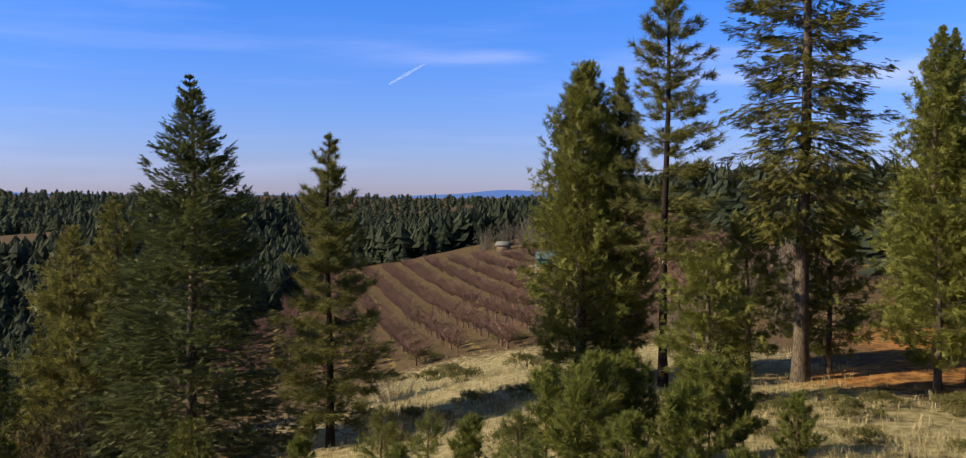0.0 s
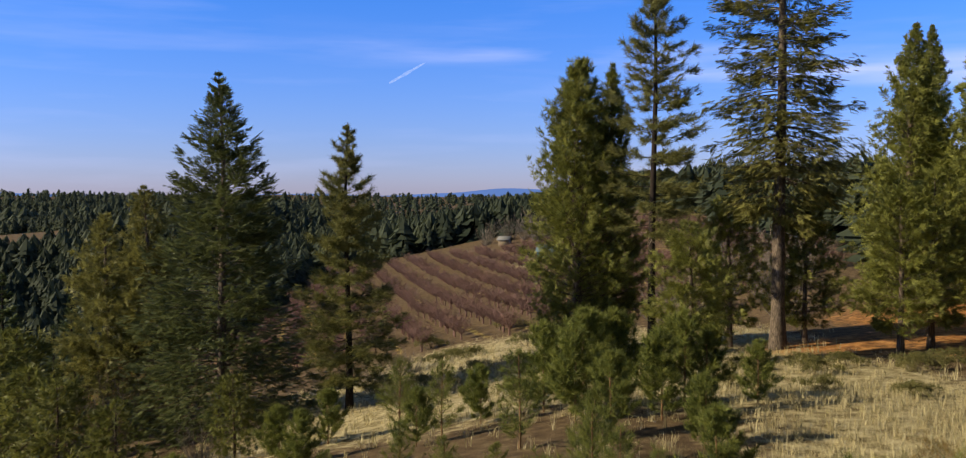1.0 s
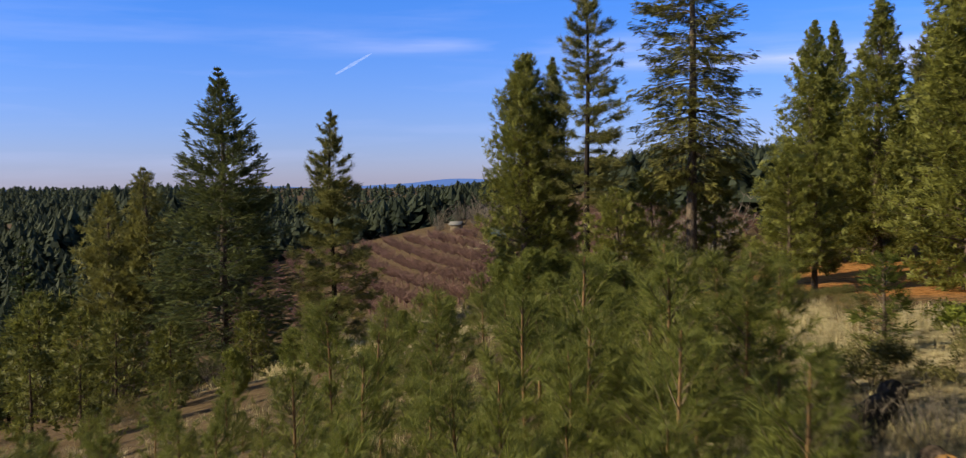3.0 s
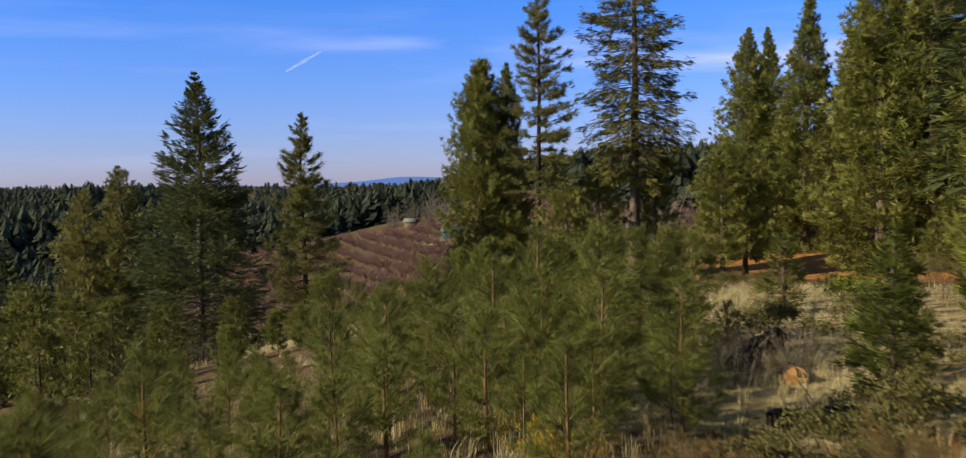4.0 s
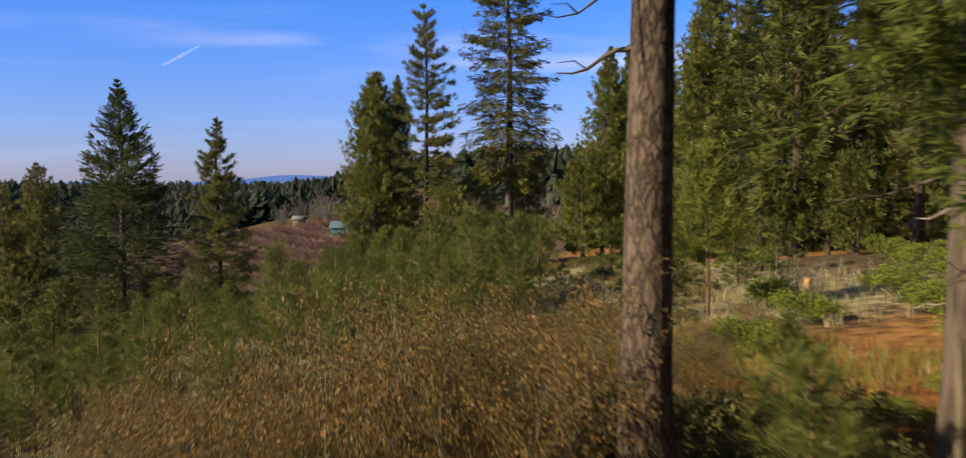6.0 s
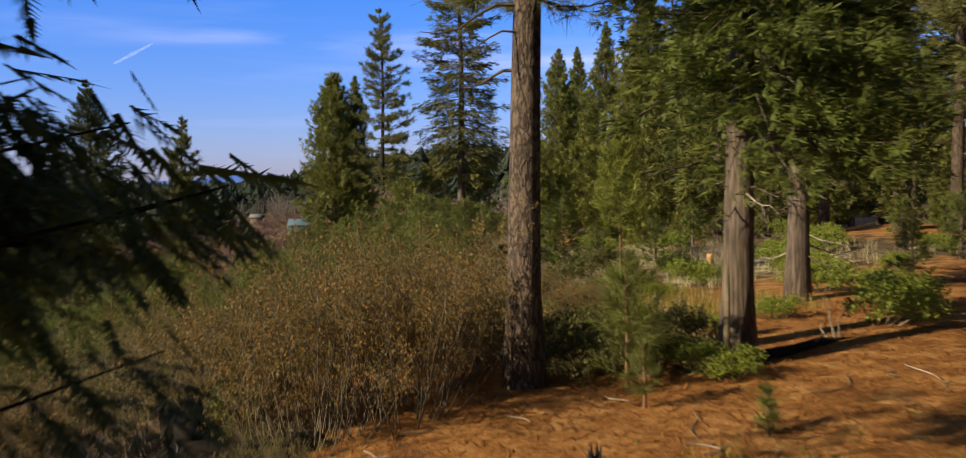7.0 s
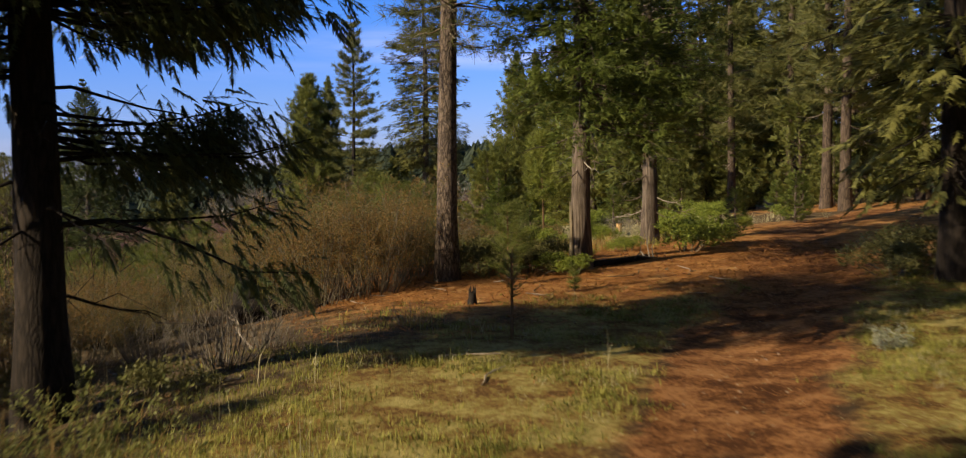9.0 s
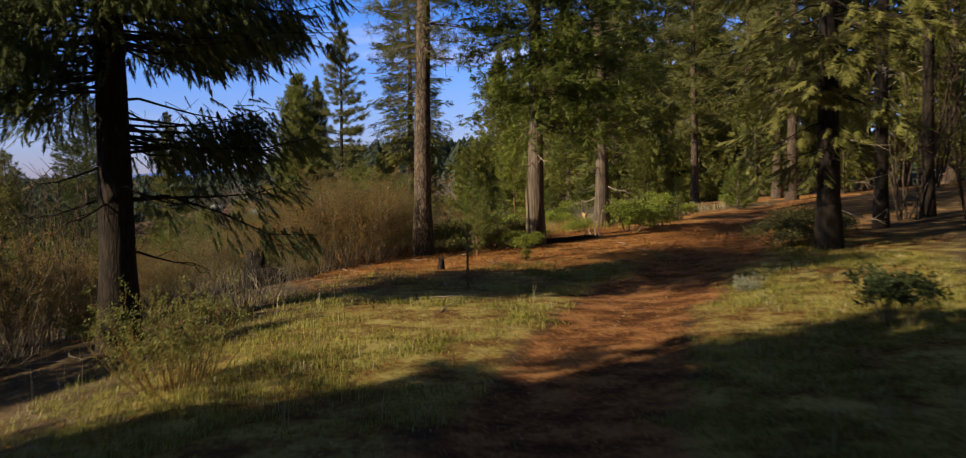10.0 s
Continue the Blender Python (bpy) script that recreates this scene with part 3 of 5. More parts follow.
    for d in range(dead):
        h = bare * r.uniform(*dead_at)
        az, L = r.uniform(0, 2 * math.pi), R * r.uniform(0.25, 0.5)
        p0, s = axis(h), np.linspace(0, 1, 6)
        out = np.array([math.cos(az), math.sin(az), 0])
        pts = p0 + out * (L * s)[:, None] + np.array([0, 0, 1]) * (-0.25 * L * s * s + 0.05 * np.sin(s * 9))[:, None] * 1.0
        hp = Heap()
        hp.tube(pts, min(0.028, 0.012 + 0.05 * trunk_r) * (1 - 0.85 * s), 4)
        for q in range(3):
            a = pts[2 + q]
            hp.tube(np.stack([a, a + (out * 0.25 + r.normal(0, 0.16, 3)), a + (out * 0.5 + r.normal(0, 0.28, 3))]), [0.010, 0.007, 0.003], 3)
        parts.append(("branch", hp.mesh("branch", dead_mat or (DEADWOOD if d % 3 == 0 else limb_mat or bark_mat)), "bare dead branch"))
    for z, az, L, thick_, lift in limbs:
        out, s, hp = np.array([math.cos(radians(az)), math.sin(radians(az)), 0]), np.linspace(0, 1, 6), Heap()
        pts = axis(z / H) + out * (trunk_r * 0.8 + L * s)[:, None] + np.array([0, 0, 1]) * (-lift * L * s + 0.06 * L * np.sin(s * 7))[:, None]
        hp.tube(pts, thick_ * (1 - 0.8 * s), 5)
        if L > 0.4:
            hp.tube(np.stack([pts[3], pts[3] + out * 0.12 + (0, 0, 0.08), pts[3] + out * 0.3 + (0, 0, 0.06)]), [0.010, 0.007, 0.003], 4)
        parts.append(("branch", hp.mesh("branch", dead_mat or bark_mat), "bare broken branch"))
    return parts


def thing(name, parts, x, y, label, category, group="", rz=0.0, scale=1.0, z=None, kind=""):
    """An Empty at the base that carries the parts."""
    root = new(name)
    root.empty_display_size = 0.2
    root.matrix_world = pose(x, y, land(x, y) - 0.03 if z is None else z, 0, 0, rz) @ Matrix.Scale(scale, 4)
    for pn, me_, pl in parts:
        ob = new(pn, me_)
        ob.parent = root
        if pl:
            ob["label"] = pl
    return tagged(root, label, category, group, kind)


def again(ob, x, y, rz=0.0, scale=1.0, label=""):
    ob_scale = ob.scale[0]
    c = copy_thing(ob, pose(x, y, land(x, y) - 0.03, 0, 0, rz) @ Matrix.Scale(scale / ob_scale, 4))
    return tagged(c, label)


TUFT_MID = pine_tuft(20, 9, 0.015)
FIRS_SLIM = fir_spray(6, 3, 0.060, 0.36)
FAN_SMALL = cedar_fan(6, 5, 0.060)
FIRS_WEEP = fir_spray(11, 6, 0.036, 0.22)
FIRS, TUFT, TUFT_FINE, FAN, FAN_FAR, LEAVES = fir_spray(6), pine_tuft(14, 2, 0.035), pine_tuft(20, 5, 0.020), cedar_fan(7), cedar_fan(5, 8, 0.075), leaf_spray(7)

# ---- the tall trees, far side of the clearing ----
CLEARING = "trees of the clearing"
thing("fir_tree", conifer(20.6, 6.0, 0.30, FIRS_SLIM, FIR_BLUE, BARK_FIR, 0.02, 54, 9, 50, 0.58, 0.26, 0.34, 0.74, 0.38, 0.25, 0.1, 11, dead=4, low0=0.9),
      -16.4, 48.6, "broad pointed fir with blue-green needles on the grassy slope", "tree", CLEARING)
thing("cedar_tree", conifer(17.0, 4.8, 0.26, FAN, FIR_OLIVE, BARK_CEDAR, 0.03, 46, 8, 27, 0.544, 0.15, 0.45, 0.66, 0.34, 0.3, 0.1, 12, dead=3, twist=1.5, low0=1.0),
      -25.4, 61.2, "olive-green young cedar leaning beside a fir", "tree", CLEARING)
thing("cedar_tree", conifer(15.8, 4.8, 0.24, FAN, FIR_OLIVE, BARK_CEDAR, 0.03, 42, 8, 27, 0.544, 0.15, 0.45, 0.62, 0.34, 0.3, 0.1, 13, dead=2, twist=1.5, low0=1.0),
      -28.6, 62.0, "olive-green young cedar with a blunt top", "tree", CLEARING)
thing("pine_tree", conifer(15.6, 3.5, 0.19, TUFT, PINE, BARK_DARK, 0.08, 32, 6, 27, 0.52, 0.25, 0.35, 0.62, 0.34, 0.25, 0.0, 14, dead=6),
      -8.8, 46.4, "slim ponderosa pine with open branches and drooping skirts", "tree", CLEARING)
thing("cedar_tree", conifer(17.9, 3.6, 0.34, FAN, CEDAR, BARK_CEDAR, 0.03, 58, 9, 27, 0.456, 0.10, 0.60, -0.6, 0.34, 0.28, 0.0, 15, dead=2, twist=1.5),
      4.2, 54.8, "dense columnar cedar with olive-green sprays", "tree", CLEARING)
thing("cedar_tree", conifer(18.3, 2.7, 0.30, FAN, CEDAR, BARK_CEDAR, 0.03, 54, 8, 22, 0.439, 0.10, 0.60, -0.75, 0.34, 0.28, 0.0, 16, dead=2, twist=1.5),
      6.4, 56.5, "narrow dark cedar crowding another cedar", "tree", CLEARING)
thing("pine_tree", conifer(23.6, 3.5, 0.24, TUFT, PINE, BARK_DARK, 0.30, 28, 6, 25, 0.55, 0.20, 0.35, 0.5, 0.34, 0.35, 0.0, 17, dead=12),
      8.3, 51.0, "tall slender ponderosa pine with a thin open crown", "tree", CLEARING)
thing("fir_tree", conifer(31.0, 4.7, 0.40, FIRS_SLIM, FIR_OLIVE, BARK_FIR, 0.26, 54, 7, 60, 0.54, 0.38, 0.22, 0.40, 0.40, 0.28, 0.25, 18, dead=10),
      15.7, 51.2, "very tall fir with layered drooping boughs and bare lower trunk", "tree", CLEARING)
thing("cedar_tree", conifer(7.6, 2.3, 0.16, FAN, CEDAR, BARK_CEDAR, 0.12, 26, 7, 22, 0.404, 0.15, 0.4, -0.7, 0.34, 0.35, 0.0, 19, dead=3, twist=1.5),
      9.4, 45.0, "small bushy cedar with a bare forked foot", "tree", CLEARING)
under = thing("cedar_tree", conifer(9.0, 2.6, 0.18, FAN, CEDAR, BARK_CEDAR, 0.16, 26, 7, 20, 0.439, 0.15, 0.4, -0.6, 0.34, 0.35, 0.0, 20, dead=3, twist=1.5),
              13.4, 53.5, "understorey cedar at the foot of a tall fir", "tree", CLEARING)
again(under, 17.8, 53.0, 120, 0.95)
again(under, 21.3, 47.5, 70, 1.0, "low-branched cedar with dark thin legs of trunk")
again(under, 23.4, 48.5, 200, 1.1)
EDGE = "forest edge trees"
wall_a = thing("cedar_tree", conifer(23.0, 5.9, 0.40, FAN_FAR, CEDAR, BARK_CEDAR, 0.02, 56, 9, 34, 0.62, 0.12, 0.55, 0.72, 0.34, 0.28, 0.0, 21, dead=3, twist=1.5),
               32.8, 73.6, "tall pointed cedar at the forest edge", "tree", EDGE)
wall_b = thing("cedar_tree", conifer(25.0, 5.3, 0.40, FAN_FAR, CEDAR, BARK_CEDAR, 0.02, 56, 9, 34, 0.62, 0.12, 0.55, 0.72, 0.34, 0.28, 0.0, 22, dead=3, twist=1.5),
               36.8, 68.7, "tall narrow cedar at the forest edge", "tree", EDGE)
again(wall_a, 29.5, 40.0, 140, 0.98)
again(wall_b, 39.8, 86.4, 80, 0.98)

# ---- forest on the right ----
WOODS = "forest trees"
forest_fir = thing("fir_tree", conifer(22.0, 4.0, 0.33, FIRS, FIR, BARK_FOREST, 0.20, 28, 5, 10, 1.15, 0.3, 0.2, 0.55, 0.36, 0.28, 0.1, 23, dead=8),
                   31.0, 30.0, "forest fir with bare lower trunk", "tree", WOODS)
forest_cedar = thing("cedar_tree", conifer(20.0, 3.8, 0.33, FAN_FAR, FOREST, BARK_FOREST, 0.08, 36, 6, 15, 0.878, 0.15, 0.4, 0.6, 0.36, 0.28, 0.0, 24, dead=5, twist=1.5),
                     24.0, 17.0, "forest cedar with bright sprays", "tree", WOODS)
forest_pine = thing("pine_tree", conifer(25.0, 3.8, 0.30, TUFT, PINE, BARK_FOREST, 0.24, 26, 5, 16, 0.75, 0.2, 0.3, 0.45, 0.36, 0.3, 0.0, 25, dead=10),
                    25.9, -2.5, "straight ponderosa pine at the forest edge", "tree", WOODS)
r = np.random.default_rng(3)


def forest_edge(y):
    return float(np.interp(y, [-36, -20, -10, 0, 14, 30, 60, 75, 110, 125], [22, 26, 28, 28, 22, 28, 39, 43, 60, 68]))


spots = [(31.0, 30.0), (24.0, 17.0), (25.9, -2.5), (32.8, 73.6), (36.8, 68.7), (29.5, 40.0), (39.8, 86.4)]
for x, y in ((27.2, 0.9), (29.7, 8.0)):
    again(forest_pine, x, y, 50 * x, 0.95)
    spots.append((x, y))
tries = 0
while len(spots) < 96 and tries < 4000:
    tries += 1
    y = r.uniform(-36, 125)
    x = forest_edge(y) + abs(r.normal(0, 10))
    if min(math.hypot(x - a, y - b_) for a, b_ in spots) < 3.1:
        continue
    spots.append((x, y))
    pick = r.choice(3, p=[0.36, 0.40, 0.24])
    again((forest_fir, forest_cedar, forest_pine)[pick], x, y, r.uniform(0, 360), r.uniform(0.7, 1.12))

deep = thing("cedar_tree", conifer(7.0, 2.2, 0.12, FAN_FAR, FOREST, BARK_FOREST, 0.08, 22, 6, 9, 0.60, 0.15, 0.4, -0.6, 0.36, 0.35, 0.0, 26, dead=2, twist=1.5), 29.0, 6.0, "shaded understorey cedar inside the forest", "tree", WOODS)
for i in range(34):
    y = r.uniform(-34, 40)
    again(deep, forest_edge(y) + r.uniform(-0.5, 9), y, r.uniform(0, 360), r.uniform(0.45, 1.0))

# ---- trees beside the trail ----
TRAILSIDE = "trailside trees"
thing("pine_tree", conifer(19.0, 3.0, 0.255, TUFT_FINE, PINE, BARK_PINE, 0.30, 28, 6, 20, 0.36, 0.2, 0.3, 0.4, 0.34, 0.3, 0.0, 31, dead=4, tilt=0.012, sides=20, dead_at=(0.95, 1.2), dead_mat=TWIG, limbs=((4.75, 176, 0.75, 0.032, 0.35), (2.05, 20, 0.22, 0.03, 0.1), (5.7, 190, 1.5, 0.025, 0.35), (5.3, 200, 1.2, 0.02, 0.3))),
      0.12, -21.8, "ponderosa pine with thick plated brown bark beside the trail", "tree", TRAILSIDE)
thing("cedar_tree", conifer(17.0, 3.1, 0.24, FAN_SMALL, CEDAR_LIT, BARK_CEDAR, 0.30, 34, 8, 66, 0.24, 0.3, 0.3, -0.4, 0.36, 0.3, 0.25, 32, dead=8, twist=1.5, low0=0.22, sides=16, extra=((3.5, 5.6, -135, 60, 1.8, 3.0, 34, 1.3, 0.30), (5.6, 8.0, -110, 90, 2.2, 3.2, 22, 1.3, 0.25), (6.4, 8.5, 90, 250, 2.0, 3.0, 10, 1.0, 0.12), (3.9, 6.6, 160, 310, 1.4, 2.6, 30, 1.3, 0.25))),
      3.5, -22.1, "cedar with shredding reddish bark and heavy green boughs", "tree", TRAILSIDE)
thing("cedar_tree", conifer(18.0, 3.1, 0.24, FAN_SMALL, CEDAR_LIT, BARK_CEDAR, 0.16, 36, 8, 56, 0.24, 0.3, 0.3, -0.4, 0.36, 0.3, 0.25, 33, dead=8, twist=1.5, low0=0.22, sides=16, extra=((3.6, 7.5, 0, 360, 2.0, 3.2, 30, 1.0, 0.30),)),
      8.1, -16.5, "cedar with grey-brown trunk and heavy green boughs", "tree", TRAILSIDE)
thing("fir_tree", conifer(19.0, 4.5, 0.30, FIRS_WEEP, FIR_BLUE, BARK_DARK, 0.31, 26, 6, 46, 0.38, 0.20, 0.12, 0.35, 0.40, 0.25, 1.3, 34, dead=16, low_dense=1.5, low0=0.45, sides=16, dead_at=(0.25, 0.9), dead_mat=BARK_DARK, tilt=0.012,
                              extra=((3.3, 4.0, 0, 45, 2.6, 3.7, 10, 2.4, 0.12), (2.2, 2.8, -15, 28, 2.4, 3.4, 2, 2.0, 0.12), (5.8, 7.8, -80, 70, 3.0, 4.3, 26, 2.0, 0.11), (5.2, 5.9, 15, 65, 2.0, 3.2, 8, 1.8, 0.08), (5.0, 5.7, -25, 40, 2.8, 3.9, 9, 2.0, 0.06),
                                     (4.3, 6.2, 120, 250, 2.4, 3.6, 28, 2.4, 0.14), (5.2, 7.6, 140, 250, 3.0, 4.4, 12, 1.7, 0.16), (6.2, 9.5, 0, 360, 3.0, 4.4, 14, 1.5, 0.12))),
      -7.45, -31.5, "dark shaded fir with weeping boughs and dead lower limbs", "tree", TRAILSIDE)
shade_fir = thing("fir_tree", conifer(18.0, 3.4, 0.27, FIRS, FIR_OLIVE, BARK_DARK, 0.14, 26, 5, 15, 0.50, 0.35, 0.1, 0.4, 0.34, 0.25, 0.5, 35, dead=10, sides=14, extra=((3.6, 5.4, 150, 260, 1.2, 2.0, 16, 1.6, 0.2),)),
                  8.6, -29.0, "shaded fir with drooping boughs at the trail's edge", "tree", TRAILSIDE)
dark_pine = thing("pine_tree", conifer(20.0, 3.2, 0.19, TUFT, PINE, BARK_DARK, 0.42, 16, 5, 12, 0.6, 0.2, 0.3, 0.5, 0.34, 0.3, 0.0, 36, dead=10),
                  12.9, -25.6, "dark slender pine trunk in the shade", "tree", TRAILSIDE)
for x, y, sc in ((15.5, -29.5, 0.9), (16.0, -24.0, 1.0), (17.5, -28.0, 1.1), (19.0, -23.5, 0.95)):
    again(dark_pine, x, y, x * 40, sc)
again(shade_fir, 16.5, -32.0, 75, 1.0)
# unseen trees added, mostly sunward and behind, to shade trail and thicket
for i, (x, y, sc) in enumerate(((-18.0, -33.2, 0.42), (-17.5, -35.0, 0.40), (-12.5, -44.3, 0.95), (-18.0, -46.5, 0.95), (-14.5, -50.5, 0.9), (-22.5, -49.5, 1.0), (-10.5, -54.5, 1.0),
                                (-18.5, -56.0, 1.0), (-4.5, -58.5, 1.0), (-28.0, -46.0, 1.0), (3.0, -60.0, 1.0), (-11.5, -47.0, 0.75), (-9.5, -70.0, 1.0), (11.0, -56.0, 1.0), (18.0, -50.0, 1.0), (24.0, -44.0, 1.0), (-26.0, -62.0, 1.1),
                                (-34.0, -54.0, 1.1), (8.0, -68.0, 1.1), (20.0, -62.0, 1.1), (30.0, -54.0, 1.1), (-34.0, -40.0, 1.0), (-33.0, -66.0, 1.1), (26.0, -36.0, 1.0), (14.0, -44.0, 0.95), (-15.5, -45.2, 0.9), (-21.0, -44.2, 1.0), (-9.8, -50.0, 0.8), (6.0, -45.5, 0.9), (13.5, -39.0, 0.9), (2.0, -51.5, 0.95), (7.0, -52.0, 1.0), (-14.0, -47.8, 1.0), (-27.0, -10.0, 0.6), (-31.0, -3.0, 0.6), (-26.0, -14.5, 0.5), (-29.0, 4.0, 0.5))):
    again((forest_cedar, forest_fir, forest_cedar)[i % 3], x, y, 67 * i, sc)

# unseen pines added left of the path to cast shadow bands on the trail
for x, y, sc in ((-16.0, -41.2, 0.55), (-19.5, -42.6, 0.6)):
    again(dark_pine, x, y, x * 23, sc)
# one small dark conifer by the stump, and two unseen ones added for shade
for x, y, sc in ((-4.05, -22.3, 0.19), (-16.2, -30.2, 1.0), (-16.6, -28.2, 0.95)):
    again(deep, x, y, 33 * x, sc)

# ---- young pines of the thicket ----
def sapling(H, R, seed, mat=YOUNG, tuft=None, size=0.27, bare=0.10, along=10):
    return conifer(H, R, 0.007 + 0.0062 * H, tuft or TUFT_MID, mat, YOUNG_STEM, bare, int(5 + H * 2.4), 5, along, size, -0.15, 0.55, 0.50, 0.24, 0.25, -0.25, seed,
                   dead=0, sides=7, limb_mat=TWIG)


YOUNG_LABEL = "young long-needled pine in the thicket"
THICKET = "young pines"
saplings = [thing("young_pine", sapling(h, rr, 50 + i), x, y, YOUNG_LABEL, "tree", THICKET)
            for i, (h, rr, x, y) in enumerate([(2.8, 1.2, 0.6, 1.5), (2.5, 1.1, 2.6, -1.5), (2.6, 1.1, -2.0, -3.0), (2.2, 1.0, -0.4, -5.5), (1.9, 0.95, -3.4, -7.0)])]
thing("young_pine", sapling(5.0, 1.5, 58, BRIGHT, TUFT, 0.36, 0.30, 14), 8.6, -4.9, "light green young pine with a pale forked stem", "tree", THICKET)
again(saplings[4], 1.4, -22.7, 80, 0.95, "bushy young pine beside a pine trunk")
again(saplings[3], 2.3, -20.6, 80, 0.8)
r = np.random.default_rng(5)
placed = [(0.6, 1.5), (2.6, -1.5), (-2.0, -3.0), (-0.4, -5.5), (-3.4, -7.0)]
big_sapling = thing("young_pine", sapling(3.9, 1.7, 57, tuft=TUFT, size=0.40, along=15), 2.6, 30.0, "broad bushy young pine on the slope", "tree", THICKET)
for x, y, sc in ((1.2, 31.2, 0.9), (3.8, 31.0, 0.95), (2.2, 28.2, 0.85), (6.4, 30.5, 0.9), (7.4, 31.4, 0.75), (-1.2, 31.5, 0.6), (5.0, 27.0, 0.8), (8.6, 28.6, 0.6), (-3.4, 28.5, 0.55), (3.0, 24.5, 0.7), (-6.8, 25.5, 0.6), (5.4, 22.0, 0.55), (-8.4, 29.0, 0.6), (-7.6, 34.0, 0.6), (4.4, 16.0, 0.6), (-9.4, 21.0, 0.6)):
    placed.append((x, y))
    again(big_sapling, x, y, r.uniform(0, 360), sc)
for x, y, sc in ((1.7, -4.3, 1.0), (2.7, -5.6, 1.05), (-4.5, 33.0, 1.2), (-2.6, 30.0, 1.0), (0.2, 24.0, 1.2), (4.4, 2.0, 1.15), (5.2, 4.4, 1.2), (6.6, 6.6, 1.25), (3.8, 6.0, 1.15)):
    placed.append((x, y))
    again(saplings[r.integers(3)], x, y, r.uniform(0, 360), sc)
tries = 0
for x, y, k, sc in ((-2.0, -4.8, 4, 1.05), (-3.7, 6.3, 0, 1.2), (1.4, 1.6, 0, 1.25), (2.3, -1.0, 1, 1.4), (0.2, -0.6, 2, 1.15), (3.0, 2.6, 0, 1.3), (-1.2, 2.2, 2, 1.2), (4.3, 3.6, 1, 1.35)):
    placed.append((x, y))
    again(saplings[k], x, y, r.uniform(0, 360), sc)
OPEN_SPOTS = ((-4.2, -3.2, 1.5), (-5.6, -1.2, 1.6), (-1.2, -7.4, 1.4), (-3.6, -8.6, 1.6), (-7.6, -5.4, 1.2), (-0.4, -3.4, 0.9), (-9.5, 1.5, 1.4), (-2.4, 4.6, 1.2))
while len(placed) < 186 and tries < 20000:
    tries += 1
    y = r.uniform(-12.0, 3.0) if len(placed) < 140 else r.uniform(2, 22)
    x = r.uniform(-16, 7) + 0.06 * y
    if (x > 3.0 and y < 3) or (y < -6.5 and x > 0.8) or (y < -9.5 and x > -1.5) or (y > 9 and x > 2.5):
        continue
    if min(math.hypot(x - a, y - b_) for a, b_ in placed) < 1.2 or any(math.hypot(x - a, y - b_) < q for a, b_, q in OPEN_SPOTS):
        continue
    placed.append((x, y))
    again(saplings[r.integers(5)], x, y, r.uniform(0, 360), (r.uniform(0.5, 1.05) + 0.15 * float(smooth(-3, 2, x))) * (0.78 if y > 4 else 1.0))

# ---- brush and shrubs ----
LEAVES_FEW = leaf_spray(5, 6, 0.20)
def brush(H, W, seed, stems=44, leaves=3400, stem_mat=BRUSH_STEM, leaf_mat=RUST_LEAF, lean=0.42, leaf_size=0.090, thick=0.0090, low=0.34):
    """A twiggy bush: many thin upright stems with side twigs and clumps of small leaves at their ends."""
    r = np.random.default_rng(seed)
    wood, leaf = Heap(), Heap()
    P, D = [], []
    for i in range(stems):
        a, q = r.uniform(0, 2 * math.pi), math.sqrt(r.uniform(0, 1))
        base = np.array([math.cos(a) * q * W * 0.26, math.sin(a) * q * W * 0.26, -0.1])
        h = H * r.uniform(0.55, 1.05) * (1 - 0.22 * q)
        out = np.array([math.cos(a), math.sin(a), 0]) * q * lean * H * r.uniform(0.5, 1.2) + r.normal(0, 0.08 * H, 3) * (1, 1, 0)
        s = np.linspace(0, 1, 5)
        pts = base + out * (s ** 0.8)[:, None] + np.array([0, 0, h])[None] * s[:, None] + r.normal(0, 0.022 * H, (5, 3)) * s[:, None]
        wood.tube(pts, thick * (1.25 - s), 3)
        for k in range(6):
            u = r.uniform(0.25, 1)
            p = np.array([np.interp(u, s, pts[:, c]) for c in range(3)])
            d = np.array([r.normal(0, 0.5), r.normal(0, 0.5), r.uniform(0.35, 1.0)])
            tip = p + d * 0.20 * H * r.uniform(0.4, 1.1)
            wood.tube(np.stack([p, (p + tip) / 2 + r.normal(0, 0.02, 3), tip]), np.array([thick * 0.55, thick * 0.4, thick * 0.2]), 3)
            if u > low:
                P += [tip, (p + tip) / 2]
                D += [d, d]
    P, D = np.array(P), np.array(D)
    pick = r.integers(0, len(P), leaves)
    pos = P[pick] + r.normal(0, 0.022 * H, (leaves, 3))
    leaf.sprays(LEAVES_FEW, pos, D[pick] + r.normal(0, 0.5, (leaves, 3)), leaf_size * r.uniform(0.6, 1.3, leaves), r.uniform(0, 6, leaves))
    return [("stem", wood.mesh("stem", stem_mat), ""), ("foliage", leaf.mesh("foliage", leaf_mat), "")]


